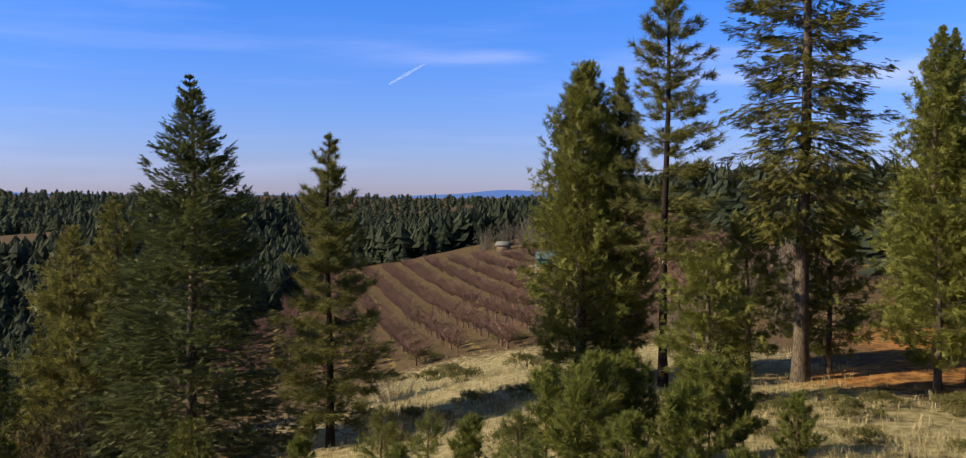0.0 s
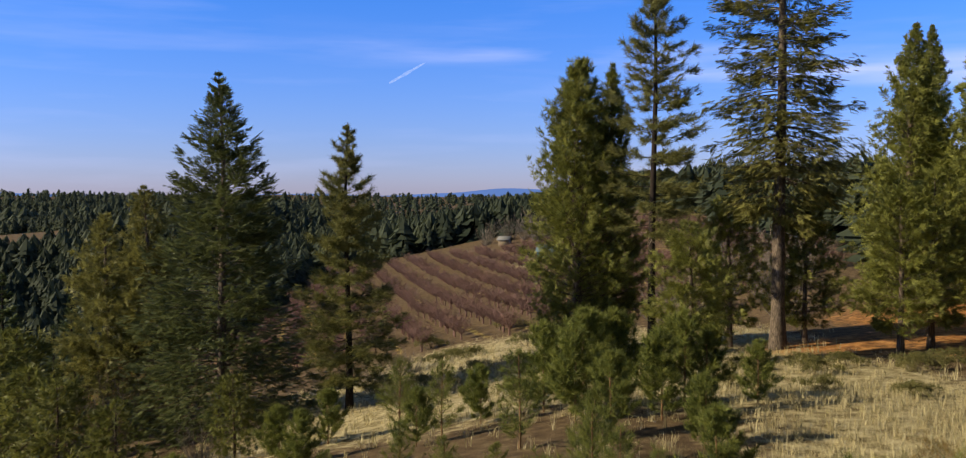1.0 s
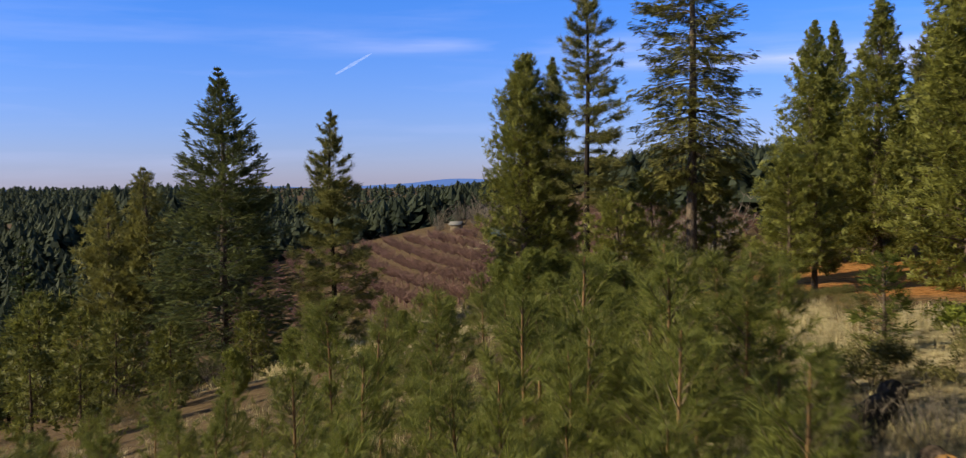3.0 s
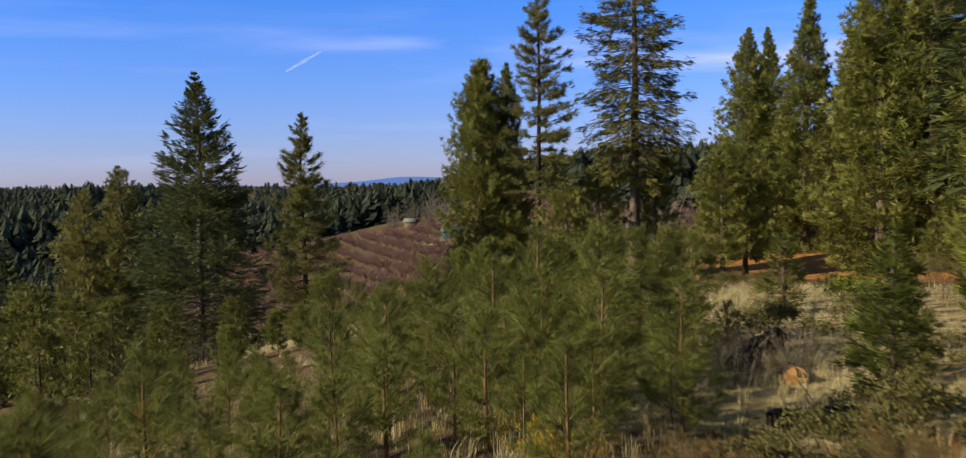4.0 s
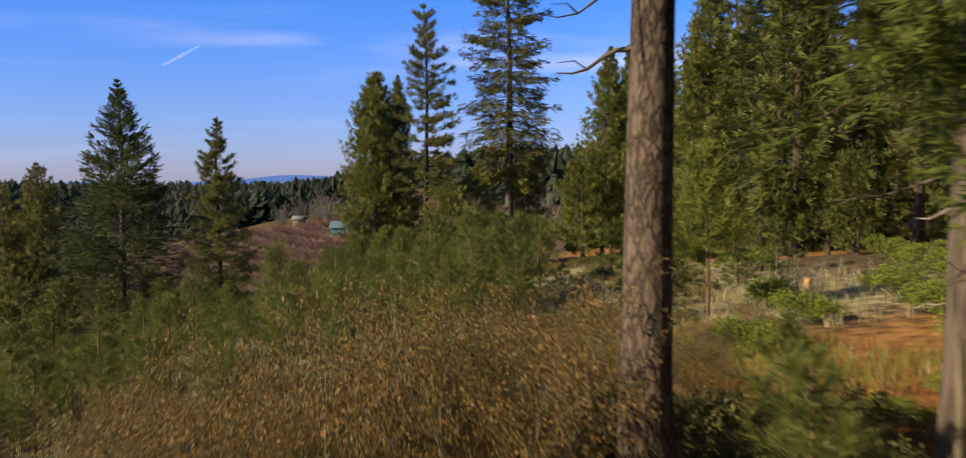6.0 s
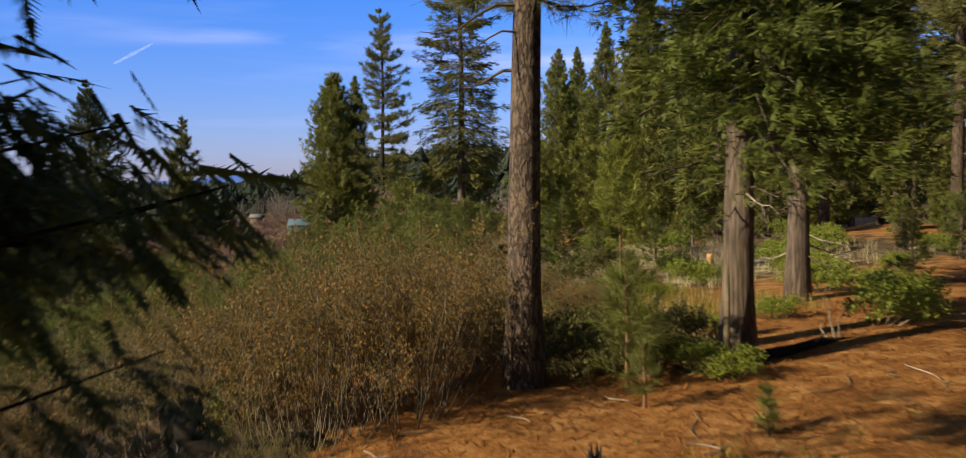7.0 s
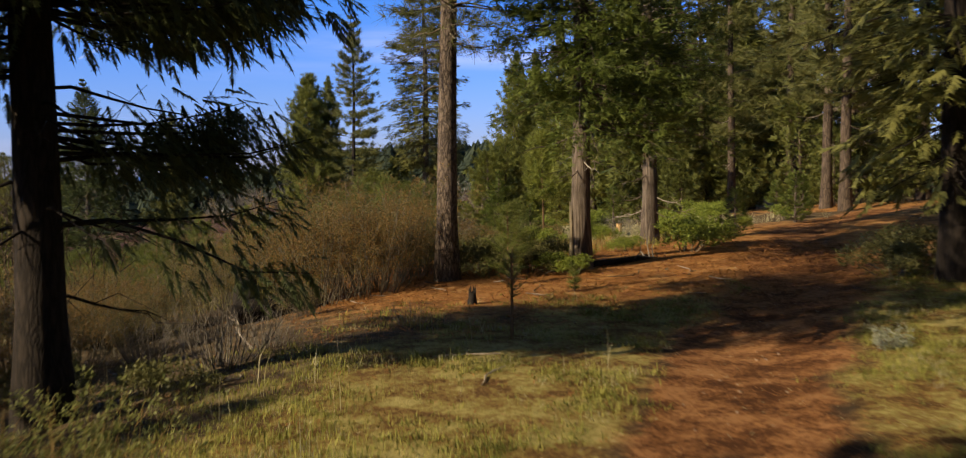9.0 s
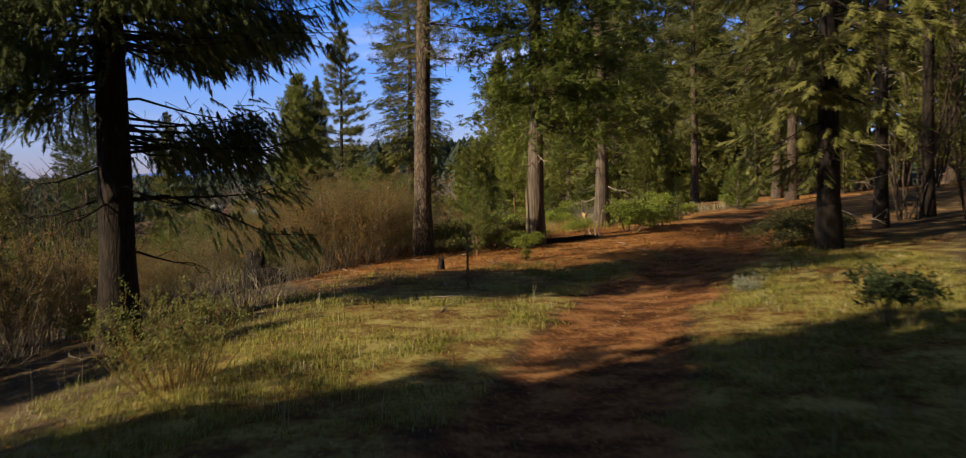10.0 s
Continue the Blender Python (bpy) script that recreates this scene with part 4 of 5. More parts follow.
def shrub(H, W, seed, mat=LEAF, sprays=640, size=0.17):
    """A dense leafy shrub: a lumpy dome of leafy twigs on woody stems."""
    r = np.random.default_rng(seed)
    wood, leaf = Heap(), Heap()
    lumps = [(r.normal(0, W * 0.26), r.normal(0, W * 0.26), H * r.uniform(0.15, 0.6), r.uniform(0.35, 0.6)) for _ in range(9)]
    P, D = [], []
    for i in range(sprays):
        cx, cy, cz, q = lumps[r.integers(9)]
        d = norm(r.normal(0, 1, 3) * (1, 1, 0.9))
        d[2] = abs(d[2]) * 0.9 - 0.15
        p = np.array([cx, cy, cz]) + d * q * np.array([W * 0.45, W * 0.45, H * 0.55]) * r.uniform(0.6, 1.0)
        P.append((p[0], p[1], max(p[2], 0.04))), D.append(d * 0.7 + r.normal(0, 0.4, 3) + (0, 0, 0.45))
    for cx, cy, cz, q in lumps:
        s = np.linspace(0, 1, 4)[:, None]
        wood.tube(np.array([cx * 0.3, cy * 0.3, -0.1]) * (1 - s) + np.array([cx, cy, cz]) * s, [0.03, 0.022, 0.015, 0.008], 4)
    leaf.sprays(LEAVES, P, D, size * r.uniform(0.6, 1.3, sprays), r.uniform(0, 6, sprays))
    return [("stem", wood.mesh("stem", TWIG), ""), ("foliage", leaf.mesh("foliage", mat), "")]


RUSTY = "tall twiggy bush with sparse rust-brown leaves"
brushes = [thing("brush_bush", brush(3.0, 2.8, 71), -2.0, -22.7, RUSTY, "bush", "rusty bushes"),
           thing("brush_bush", brush(2.8, 2.6, 72), -3.2, -23.1, RUSTY, "bush", "rusty bushes"),
           thing("brush_bush", brush(2.4, 2.4, 73, 50, 2800, leaf_mat=DULL_LEAF), -5.2, -21.0, RUSTY, "bush", "rusty bushes")]
r = np.random.default_rng(8)
done = [(-1.6, -22.6), (-3.0, -21.6), (-4.6, -23.4)]
for x, y, sc in ((-0.9, -20.3, 1.0), (-2.4, -20.4, 0.95), (-3.9, -21.4, 0.85), (-1.6, -18.6, 0.85), (0.5, -18.8, 0.75), (-4.8, -19.0, 0.75), (-3.9, -21.2, 0.75), (-1.6, -21.3, 0.95), (-2.8, -21.9, 0.95), (-6.4, -20.2, 0.75), (-7.6, -20.8, 0.8), (-0.1, -19.9, 0.9),
                 (-7.2, -24.6, 0.7), (-8.0, -22.6, 0.85), (-8.8, -19.6, 0.8), (-7.8, -26.4, 0.75), (-10.0, -24.6, 0.95), (-11.0, -21.8, 0.95), (-11.6, -28.0, 1.0), (-13.2, -25.4, 1.1), (-10.0, -30.0, 0.95), (-9.0, -28.0, 0.8), (-6.6, -26.2, 0.6), (-12.6, -31.4, 1.1), (-14.6, -28.6, 1.2), (-11.4, -33.0, 0.9),
                 (-13.4, -30.6, 0.75), (-12.4, -34.6, 0.62), (2.6, -17.2, 0.45), (0.2, -15.4, 0.5), (-2.6, -15.6, 0.55), (-5.6, -15.6, 0.55), (-9.0, -15.4, 0.6), (-12.5, -17.5, 0.65), (-15.5, -21.5, 0.75),
                 (-16.5, -27.0, 0.8), (-14.6, -13.6, 0.6), (2.2, -12.6, 0.42), (4.6, -13.6, 0.42), (-2.4, -12.4, 0.4), (0.4, -11.6, 0.4), (-5.4, -12.0, 0.42), (-3.8, -25.4, 0.38), (6.6, -11.4, 0.4), (4.2, -9.6, 0.4),
                 (1.8, -9.4, 0.4), (-15.0, -8.0, 0.6), (-17.0, -3.0, 0.7), (-14.5, 24.0, 0.6), (-24.5, 31.0, 0.9), (-12.0, 8.0, 0.6), (12.5, 15.0, 0.5), (9.6, 16.5, 0.5), (15.5, 25.0, 0.5), (24.0, 24.0, 0.8)):
    again(brushes[r.integers(3)], x, y, r.uniform(0, 360), sc * r.uniform(0.92, 1.05))
grey = thing("brush_bush", brush(1.3, 1.3, 74, 46, 20, GREY_TWIG, RUST_LEAF, 0.5, 0.06, 0.008), -5.3, -30.4, "bare grey twiggy bush", "bush", "grey bushes")
for x, y, sc in ((-4.6, -29.3, 0.7), (-5.6, -26.2, 0.6), (-6.3, -28.0, 0.8), (-3.6, -25.2, 0.45), (-9.4, -29.2, 1.1), (-10.0, -33.0, 1.2), (5.2, -1.0, 0.9), (7.2, 0.6, 1.0), (6.0, 1.6, 0.9), (-7.4, 62.0, 1.8), (-9.0, 57.0, 1.6),
                 (3.6, -3.0, 0.8), (-12.0, 2.0, 1.3), (-8.5, -3.0, 0.9), (-5.8, 44.0, 1.4), (12.0, -4.0, 1.0), (14.0, -1.0, 1.0), (-2.2, -28.6, 0.45), (-3.6, 45.0, 1.2), (-0.6, 48.0, 1.3), (-6.0, 52.0, 1.4), (2.0, 53.0, 1.2), (-21.0, 40.0, 2.2), (-24.0, 44.0, 2.0), (-14.0, 38.0, 1.8)):
    again(grey, x, y, r.uniform(0, 360), sc)

green = thing("green_shrub", shrub(1.15, 2.0, 81), 7.4, -20.2, "low bright green leafy shrub at the trail's edge", "bush", "green shrubs")
for x, y, sc in ((2.7, -22.3, 0.55), (2.4, -13.6, 0.55), (-2.8, -16.8, 0.5), (8.8, -19.0, 0.9), (6.4, -18.6, 0.5), (9.6, -15.2, 0.8), (4.4, -19.6, 0.4), (10.8, -12.6, 1.0), (3.0, -22.9, 0.5), (5.2, -14.0, 0.8), (9.5, -8.5, 0.9),
                 (12.6, -9.2, 0.9), (14.5, -5.6, 1.0), (11.2, -3.6, 0.9), (17.5, -3.5, 1.0), (20.5, 1.5, 1.1), (21.6, 5.6, 1.1), (17.0, 8.0, 1.2), (14.0, 12.0, 1.3), (18.6, -8.2, 0.7), (13.8, -12.6, 0.6)):
    again(green, x, y, r.uniform(0, 360), sc)
olive = thing("olive_shrub", shrub(1.3, 1.9, 82, OLIVE_LEAF), 6.0, -6.2, "dull olive leafy shrub", "bush", "olive shrubs")
for x, y, sc in ((1.0, -21.4, 0.8), (2.1, -22.0, 0.75), (1.7, -20.2, 1.0), (0.9, -19.2, 0.9), (3.0, -20.4, 0.8), (-4.4, -14.6, 0.6), (-1.2, -12.8, 0.6), (1.0, -14.0, 0.6), (3.2, -15.4, 0.7), (-7.0, -15.0, 0.7), (5.6, -12.6, 0.6), (4.4, -7.6, 0.8), (2.4, -8.8, 0.8), (8.6, -1.6, 1.0), (10.6, 2.4, 1.1), (9.2, 7.6, 1.2), (-8.2, -28.4, 0.7), (-6.2, -31.6, 0.6), (9.0, -27.0, 0.9), (8.2, -27.9, 0.8), (10.6, -26.0, 0.9),
                 (0.2, 117.0, 1.6), (-9.6, 113.0, 1.7), (-6.6, 104.0, 1.1), (-8.6, 99.0, 1.4), (-6.0, 101.0, 1.2), (4.8, 114.0, 1.5), (-3.4, 70.0, 1.2), (1.6, 74.0, 1.3), (3.4, 66.0, 1.2), (-13.0, 104.0, 1.3),
                 (13.0, 8.0, 1.1), (20.0, 42.0, 0.8), (22.4, 44.0, 0.8), (-4.4, 40.0, 1.0), (0.6, 36.0, 1.0), (12.0, 46.0, 0.5), (-5.0, 50.0, 1.0), (-2.0, 52.0, 0.9), (11.0, 40.0, 0.8), (13.5, 38.0, 0.9), (16.2, 41.0, 0.8), (18.5, 39.0, 1.0), (21.0, 38.5, 0.9), (12.2, 33.5, 0.7), (15.0, 30.5, 0.7), (19.5, 33.0, 0.8), (9.4, 36.4, 0.8), (14.6, 43.4, 0.6), (0.6, 50.5, 0.9), (-6.5, 47.5, 0.9), (-3.4, 47.0, 0.8)):
    again(olive, x, y, r.uniform(0, 360), sc)
yellow = thing("yellow_bush", brush(1.3, 1.1, 77, 26, 700, TWIG, foliage("yellow_autumn_leaves", (0.110, 0.095, 0.016), (0.480, 0.330, 0.045), 0.4), 0.4, 0.085, 0.008, 0.3), 0.3, -8.4,
               "thin bush with yellow autumn leaves in the thicket", "bush", "yellow bushes")
again(yellow, -0.9, -9.6, 120, 0.7)
# yellow-green broom bush with an orange foot
thing("broom_bush", brush(1.45, 1.3, 75, 64, 1100, plain("ochre_stems", (0.11, 0.070, 0.020), (0.30, 0.200, 0.075), 4.0), foliage("broom_leaves", (0.055, 0.068, 0.018), (0.250, 0.260, 0.080)), 0.4, 0.085, 0.006, 0.4),
      -6.4, -37.0, "yellow-green broom bush with orange dry foot", "bush")
thing("sage_bush", brush(0.42, 0.5, 76, 40, 260, GREY_TWIG, foliage("sage_leaves", (0.14, 0.15, 0.10), (0.38, 0.40, 0.30)), 0.4, 0.07, 0.004), 3.6, -33.3,
      "small silvery sage bush beside the trail", "bush")
thing("young_pine", sapling(1.35, 0.36, 61, YOUNG, None, 0.10, 0.5, 1), -0.95, -30.4, "thin spindly pine sapling in the grass", "tree", THICKET)
thing("young_pine", sapling(0.55, 0.22, 62, YOUNG, None, 0.15, 0.15, 3), 2.0, -25.5, "tiny bright green pine seedling in orange needle litter", "tree", THICKET)
thing("young_pine", sapling(0.9, 0.4, 64, YOUNG, None, 0.16, 0.2, 3), 1.15, -23.9, "small pine seedling with brown lower needles", "tree", THICKET)
thing("young_pine", sapling(1.5, 0.45, 63, DEAD, None, 0.16, 0.2, 6), -6.9, -0.9, "dead orange-brown young pine", "tree", THICKET)
thing("young_cedar", conifer(3.3, 0.95, 0.05, FAN, CEDAR_LIT, BARK_CEDAR, 0.06, 22, 6, 10, 0.26, 0.1, 0.5, 0.6, 0.34, 0.25, 0.0, 65, sides=7), 6.6, -4.8,
      "young bright green cedar on the clearing", "tree")
low_cedar = thing("young_cedar", conifer(2.0, 0.8, 0.04, FAN, CEDAR_LIT, BARK_CEDAR, 0.05, 13, 6, 8, 0.24, 0.1, 0.5, 0.5, 0.34, 0.3, 0.0, 66, sides=7), 17.2, -11.0,
                  "small yellow-green cedar at the trail's bend", "tree")
for x, y, sc in ((11.5, -16.0, 0.8), (21.0, -6.0, 0.9), (22.5, -1.5, 0.9), (13.5, 3.0, 1.1), (16.5, 5.5, 1.2), (10.0, 1.0, 1.0), (11.5, 12.0, 1.4)):
    again(low_cedar, x, y, 50 * x, sc)

# ---- logs, stumps and sticks ----
def log_part(length, radius, mat, seed, name="log", sides=12):
    r = np.random.default_rng(seed)
    h = Heap()
    s = np.linspace(-0.5, 0.5, 10)
    pts = np.stack([s * length, 0.04 * np.sin(s * 7 + seed), radius * 0.75 + 0.03 * np.cos(s * 5)], -1)
    h.tube(pts, radius * (1 + 0.18 * np.sin(s * 9 + seed)) * (1 - 0.25 * (s + 0.5)), sides)
    rough_ = r.normal(0, 0.10 * radius, h.v[0].shape)
    h.v[0] = h.v[0] + rough_
    n0 = h.n
    for e in (0, 1):
        k = 0 if e == 0 else n0 - sides
        ring = np.concatenate(h.v)[k:k + sides]
        c = ring.mean(0)
        h.add(np.concatenate([ring, c[None]]), [(i, (i + 1) % sides, sides) for i in range(sides)])
    return (name, h.mesh(name, mat, False), "")


def fallen(name, length, radius, mat, x, y, rz, label, seed):
    parts = [log_part(length, radius, mat, seed)]
    r = np.random.default_rng(seed)
    for k in range(4):
        h = Heap()
        a = np.array([r.uniform(-0.4, 0.4) * length, 0, radius])
        d = np.array([r.normal(0, 0.3), r.normal(0, 0.3), r.uniform(0.3, 0.7)])
        h.tube(np.stack([a, a + d * 0.5 + r.normal(0, 0.05, 3), a + d]), [0.025, 0.015, 0.005], 4)
        parts.append(("branch", h.mesh("branch", GREY_TWIG), "grey broken branch"))
    return thing(name, parts, x, y, label, "log", rz=rz)


fallen("fallen_log", 4.6, 0.34, CHAR, 6.9, 2.3, 58, "black charred fallen log in pale grass", 91)
fallen("fallen_log", 2.0, 0.24, CHAR, -4.0, -23.4, 14, "dark rotten fallen log beside a stump", 92)
fallen("fallen_log", 3.4, 0.20, CHAR, -6.8, -21.6, 8, "long dark fallen log under the brush", 98)
fallen("fallen_log", 1.7, 0.20, CHAR, 5.2, -4.9, 15, "dark charred log in olive weeds", 99)
fallen("fallen_log", 2.6, 0.09, BARK_DARK, 5.0, -21.6, 22, "thin dark log across the needle litter", 100)
thing("sawn_log", [log_part(0.7, 0.22, BARK_PINE, 93), ], 6.4, -1.0, "short sawn log with a bright orange cut end", "log", rz=80)
cut = Heap()
a = np.arange(16) * math.pi / 8
cut.add(np.concatenate([np.stack([np.full(16, -0.366), 0.235 * np.cos(a), 0.17 + 0.235 * np.sin(a)], -1), [[-0.37, 0, 0.17]]]), [((i + 1) % 16, i, 16) for i in range(16)])
co_ = new("cut_end", cut.mesh("cut_end", CUT))
co_.parent = bpy.data.objects["sawn_log"]
co_["label"] = "orange fresh-cut end"


def stump(x, y, H, R, mat, label, seed, jag=0.4):
    r = np.random.default_rng(seed)
    k = 14
    rings = []
    for j, (q, z) in enumerate(((1.5, -0.1), (1.15, 0.12), (1.0, 0.4), (0.95, 0.7), (0.85, 1.0), (0.55, 0.75))):
        a = np.arange(k) * 2 * math.pi / k
        wide = R * q * (1 + 0.10 * np.sin(a * 3 + seed) + r.normal(0, 0.04, k))
        top = H * (z + (r.uniform(-jag, jag * 0.5, k) if z >= 1.0 else 0))
        rings.append(np.stack([np.cos(a) * wide + 0.1 * z * R, np.sin(a) * wide, np.zeros(k) + top], -1))
    v = np.concatenate(rings + [[(0.1 * R, 0, H * 0.6)]])
    f = [(j * k + i, j * k + (i + 1) % k, (j + 1) * k + (i + 1) % k) for j in range(5) for i in range(k)]
    f += [(j * k + i, (j + 1) * k + (i + 1) % k, (j + 1) * k + i) for j in range(5) for i in range(k)]
    f += [(5 * k + i, 5 * k + (i + 1) % k, 6 * k) for i in range(k)]
    h = Heap()
    h.add(v, f)
    return thing("stump", [("stump_wood", h.mesh("stump_wood", mat), "")], x, y, label, "stump")


stump(-4.7, -22.9, 0.85, 0.30, CHAR, "dark rotten jagged stump beside the grass", 94, 0.75)
stump(-0.5, -26.4, 0.36, 0.08, BARK_DARK, "small broken brown stump in needle litter", 95)
stump(13.5, -2.0, 0.5, 0.14, CUT, "orange-brown weathered cut stump", 96, 0.08)
thing("dark_shrub", shrub(1.1, 0.95, 83, FIR, 420, 0.15), 3.3, -37.6, "small dark leafy shrub in deep shade beside the trail", "bush")
stump(3.1, -22.5, 1.7, 0.05, TWIG, "grey broken snag leaning on a cedar trunk", 97)
r = np.random.default_rng(12)
for i in range(26):
    if i < 17:
        x, y = r.uniform(-2.5, 6.0), r.uniform(-27.5, -22.0)
    else:
        x, y = r.uniform(-9, -1), r.uniform(-38, -29)
    h = Heap()
    L = r.uniform(0.3, 1.1)
    s = np.linspace(-0.5, 0.5, 5)
    h.tube(np.stack([s * L, 0.06 * np.sin(s * 6 + i), 0.02 + 0.03 * np.abs(s)], -1), 0.012 * (1.1 - np.abs(s)), 4)
    st = new("stick", h.mesh("stick", DEADWOOD if i % 3 else TWIG))
    st.matrix_world = pose(x, y, land(x, y), 0, r.uniform(-8, 8), r.uniform(0, 360))
    tagged(st, "thin bleached dead stick lying on the ground", "stick", "fallen sticks")

for x, y, L, rz, arch in ((-4.2, -1.8, 1.9, 35, 0.45), (4.4, -0.6, 2.2, 10, 0.35), (-4.9, -28.6, 1.1, 100, 0.3), (-9.6, -31.0, 1.6, 70, 0.4), (-9.0, -33.2, 1.1, 20, 0.25)):
    h = Heap()
    s = np.linspace(0, 1, 8)
    pts = np.stack([(s - 0.5) * L, 0.15 * np.sin(s * 4), 0.05 + arch * np.sin(s * 2.6)], -1)
    h.tube(pts, 0.022 * (1.1 - 0.9 * s), 5)
    for k in (2, 4, 5):
        d = np.array([0.22, r.normal(0, 0.2), r.uniform(0.1, 0.3)])
        h.tube(np.stack([pts[k], pts[k] + d * 0.6 + r.normal(0, 0.02, 3), pts[k] + d * 1.4]), [0.010, 0.007, 0.003], 4)
    db = new("dead_branch", h.mesh("dead_branch", DEADWOOD))
    db.matrix_world = pose(x, y, land(x, y), 0, 0, rz)
    tagged(db, "curved bleached dead branch arching over the ground", "branch", "dead branches")

# ---- grass, litter and stones ----
def grass(name, label, spots, hmin, hmax, mat, width=0.012, bend=0.35, seed=1, per=5):
    """Clumps of single bent blades on the land."""
    r = np.random.default_rng(seed)
    n_ = len(spots) * per
    base = np.repeat(np.asarray(spots), per, 0) + r.normal(0, 0.07, (n_, 2))
    z = height(base[:, 0], base[:, 1]) - 0.10 * (1 - smooth(0.5, 1.5, trail_distance(base[:, 0], base[:, 1])))
    h = r.uniform(hmin, hmax, n_)
    a, lean = r.uniform(0, 2 * math.pi, n_), np.abs(r.normal(0, bend, n_))
    w = width * r.uniform(0.7, 1.4, n_)
    b0 = np.stack([base[:, 0], base[:, 1], z - 0.02], -1)
    side = np.stack([-np.sin(a), np.cos(a), np.zeros(n_)], -1) * w[:, None]
    out = np.stack([np.cos(a), np.sin(a), np.zeros(n_)], -1)
    mid_ = b0 + out * (lean * h * 0.3)[:, None] + np.array([0, 0, 1]) * (h * 0.6)[:, None]
    tip = b0 + out * (lean * h)[:, None] + np.array([0, 0, 1]) * (h * np.sqrt(np.clip(1 - (lean * 0.8) ** 2, 0.15, 1)))[:, None]
    v = np.stack([b0 - side, b0 + side, mid_ + side * 0.8, mid_ - side * 0.8, tip], 1).reshape(-1, 3)
    k = np.arange(n_)[:, None, None] * 5
    f = (np.array([(0, 1, 2), (0, 2, 3), (3, 2, 4)])[None] + k).reshape(-1, 3)
    return tagged(new(name, surface(name, v, f, mat)), label, "grass", kind="stuff")


def sow(count, box, keep, seed):
    r = np.random.default_rng(seed)
    x0, y0, x1, y1 = box
    pts = np.stack([r.uniform(x0, x1, count), r.uniform(y0, y1, count)], -1)
    return pts[r.uniform(0, 1, count) < keep(pts[:, 0], pts[:, 1])]


def patchy(x, y, k=1.0):
    return 0.5 + 0.5 * np.sin(x * 1.9 * k + 2 * np.sin(y * 1.1 * k)) * np.sin(y * 1.7 * k + 1.5 * np.sin(x * 0.8 * k))


def side_grass(x, y):
    d = trail_distance(x, y)
    return smooth(0.9, 1.8, d) * (1 - smooth(4.5, 8.0, d)) * (0.04 + 0.96 * smooth(0.30, 0.60, patchy(x, y, 0.55) * 0.7 + patchy(x + 9, y - 4, 1.5) * 0.3)) * (1 - smooth(-29, -25, y))


grass("green_grass", "short yellow-green grass beside the trail", sow(42000, (-14, -48, 9, -24), side_grass, 1), 0.04, 0.115, GREEN_GRASS, 0.005, 1.25, 1, 7)
grass("grass_tufts", "taller uneven grass tufts beside the trail", sow(5200, (-14, -48, 9, -26), lambda x, y: side_grass(x, y) * (patchy(x + 5, y, 1.7) > 0.45), 14), 0.06, 0.19, GREEN_GRASS, 0.0045, 1.1, 14, 16)
grass("straw_tufts", "straw-coloured grass tufts beside the trail", sow(3000, (-14, -48, 9, -26), lambda x, y: side_grass(x, y) * (patchy(x, y + 4, 1.4) > 0.5), 15), 0.06, 0.17, DRY, 0.0035, 1.1, 15, 12)
grass("dry_stalks", "tall thin dry grass stalks", sow(260, (-13, -46, 5, -28), lambda x, y: smooth(1.3, 2.5, trail_distance(x, y)) * 0.6, 2), 0.25, 0.6, DRY, 0.003, 0.3, 2, 2)
grass("dry_grass", "pale dry bunch grass on the clearing", sow(8500, (-3, -10, 20, 34), lambda x, y: meadow(x, y) * (0.3 + 0.7 * patchy(x, y, 0.5)), 3), 0.2, 0.55, DRY, 0.0055, 0.85, 3, 11)
grass("meadow_grass", "pale dry grass on the slope below the trees", sow(10500, (-22, 18, 22, 112), lambda x, y: meadow(x, y) * (0.25 + 0.75 * patchy(x, y, 0.25)), 4), 0.2, 0.55, DRY, 0.013, 0.85, 4, 6)
grass("rusty_grass", "rusty dry grass and weeds between the bushes", sow(8000, (-17, -18.5, 8, -7), lambda x, y: (0.1 + 0.6 * patchy(x, y, 0.4)) * (0.25 + 0.75 * smooth(-3, 2, x)), 5), 0.12, 0.5, RUST_GRASS, 0.005, 0.8, 5, 5)
grass("green_weeds", "olive-green grass and weeds below the log", sow(4200, (-6, -18, 8, -8), lambda x, y: 0.1 + 0.8 * patchy(x + 2, y, 0.35), 16), 0.10, 0.42, GREEN_GRASS, 0.005, 0.9, 16, 8)
grass("pale_tufts", "pale dry grass clumps in the gaps of the thicket", sow(2600, (-11, -10, 1, 6), lambda x, y: np.clip(sum(np.exp(-(((x - a) / q) ** 2 + ((y - b_) / q) ** 2)) for a, b_, q in OPEN_SPOTS), 0, 1), 17), 0.2, 0.6, DRY, 0.006, 0.9, 17, 12)
grass("thicket_grass", "pale grass tufts under the young pines", sow(2600, (-16, -18, 7, 20), lambda x, y: 0.3 + 0.6 * patchy(x, y, 0.3), 6), 0.15, 0.45, DRY, 0.005, 0.85, 6, 10)


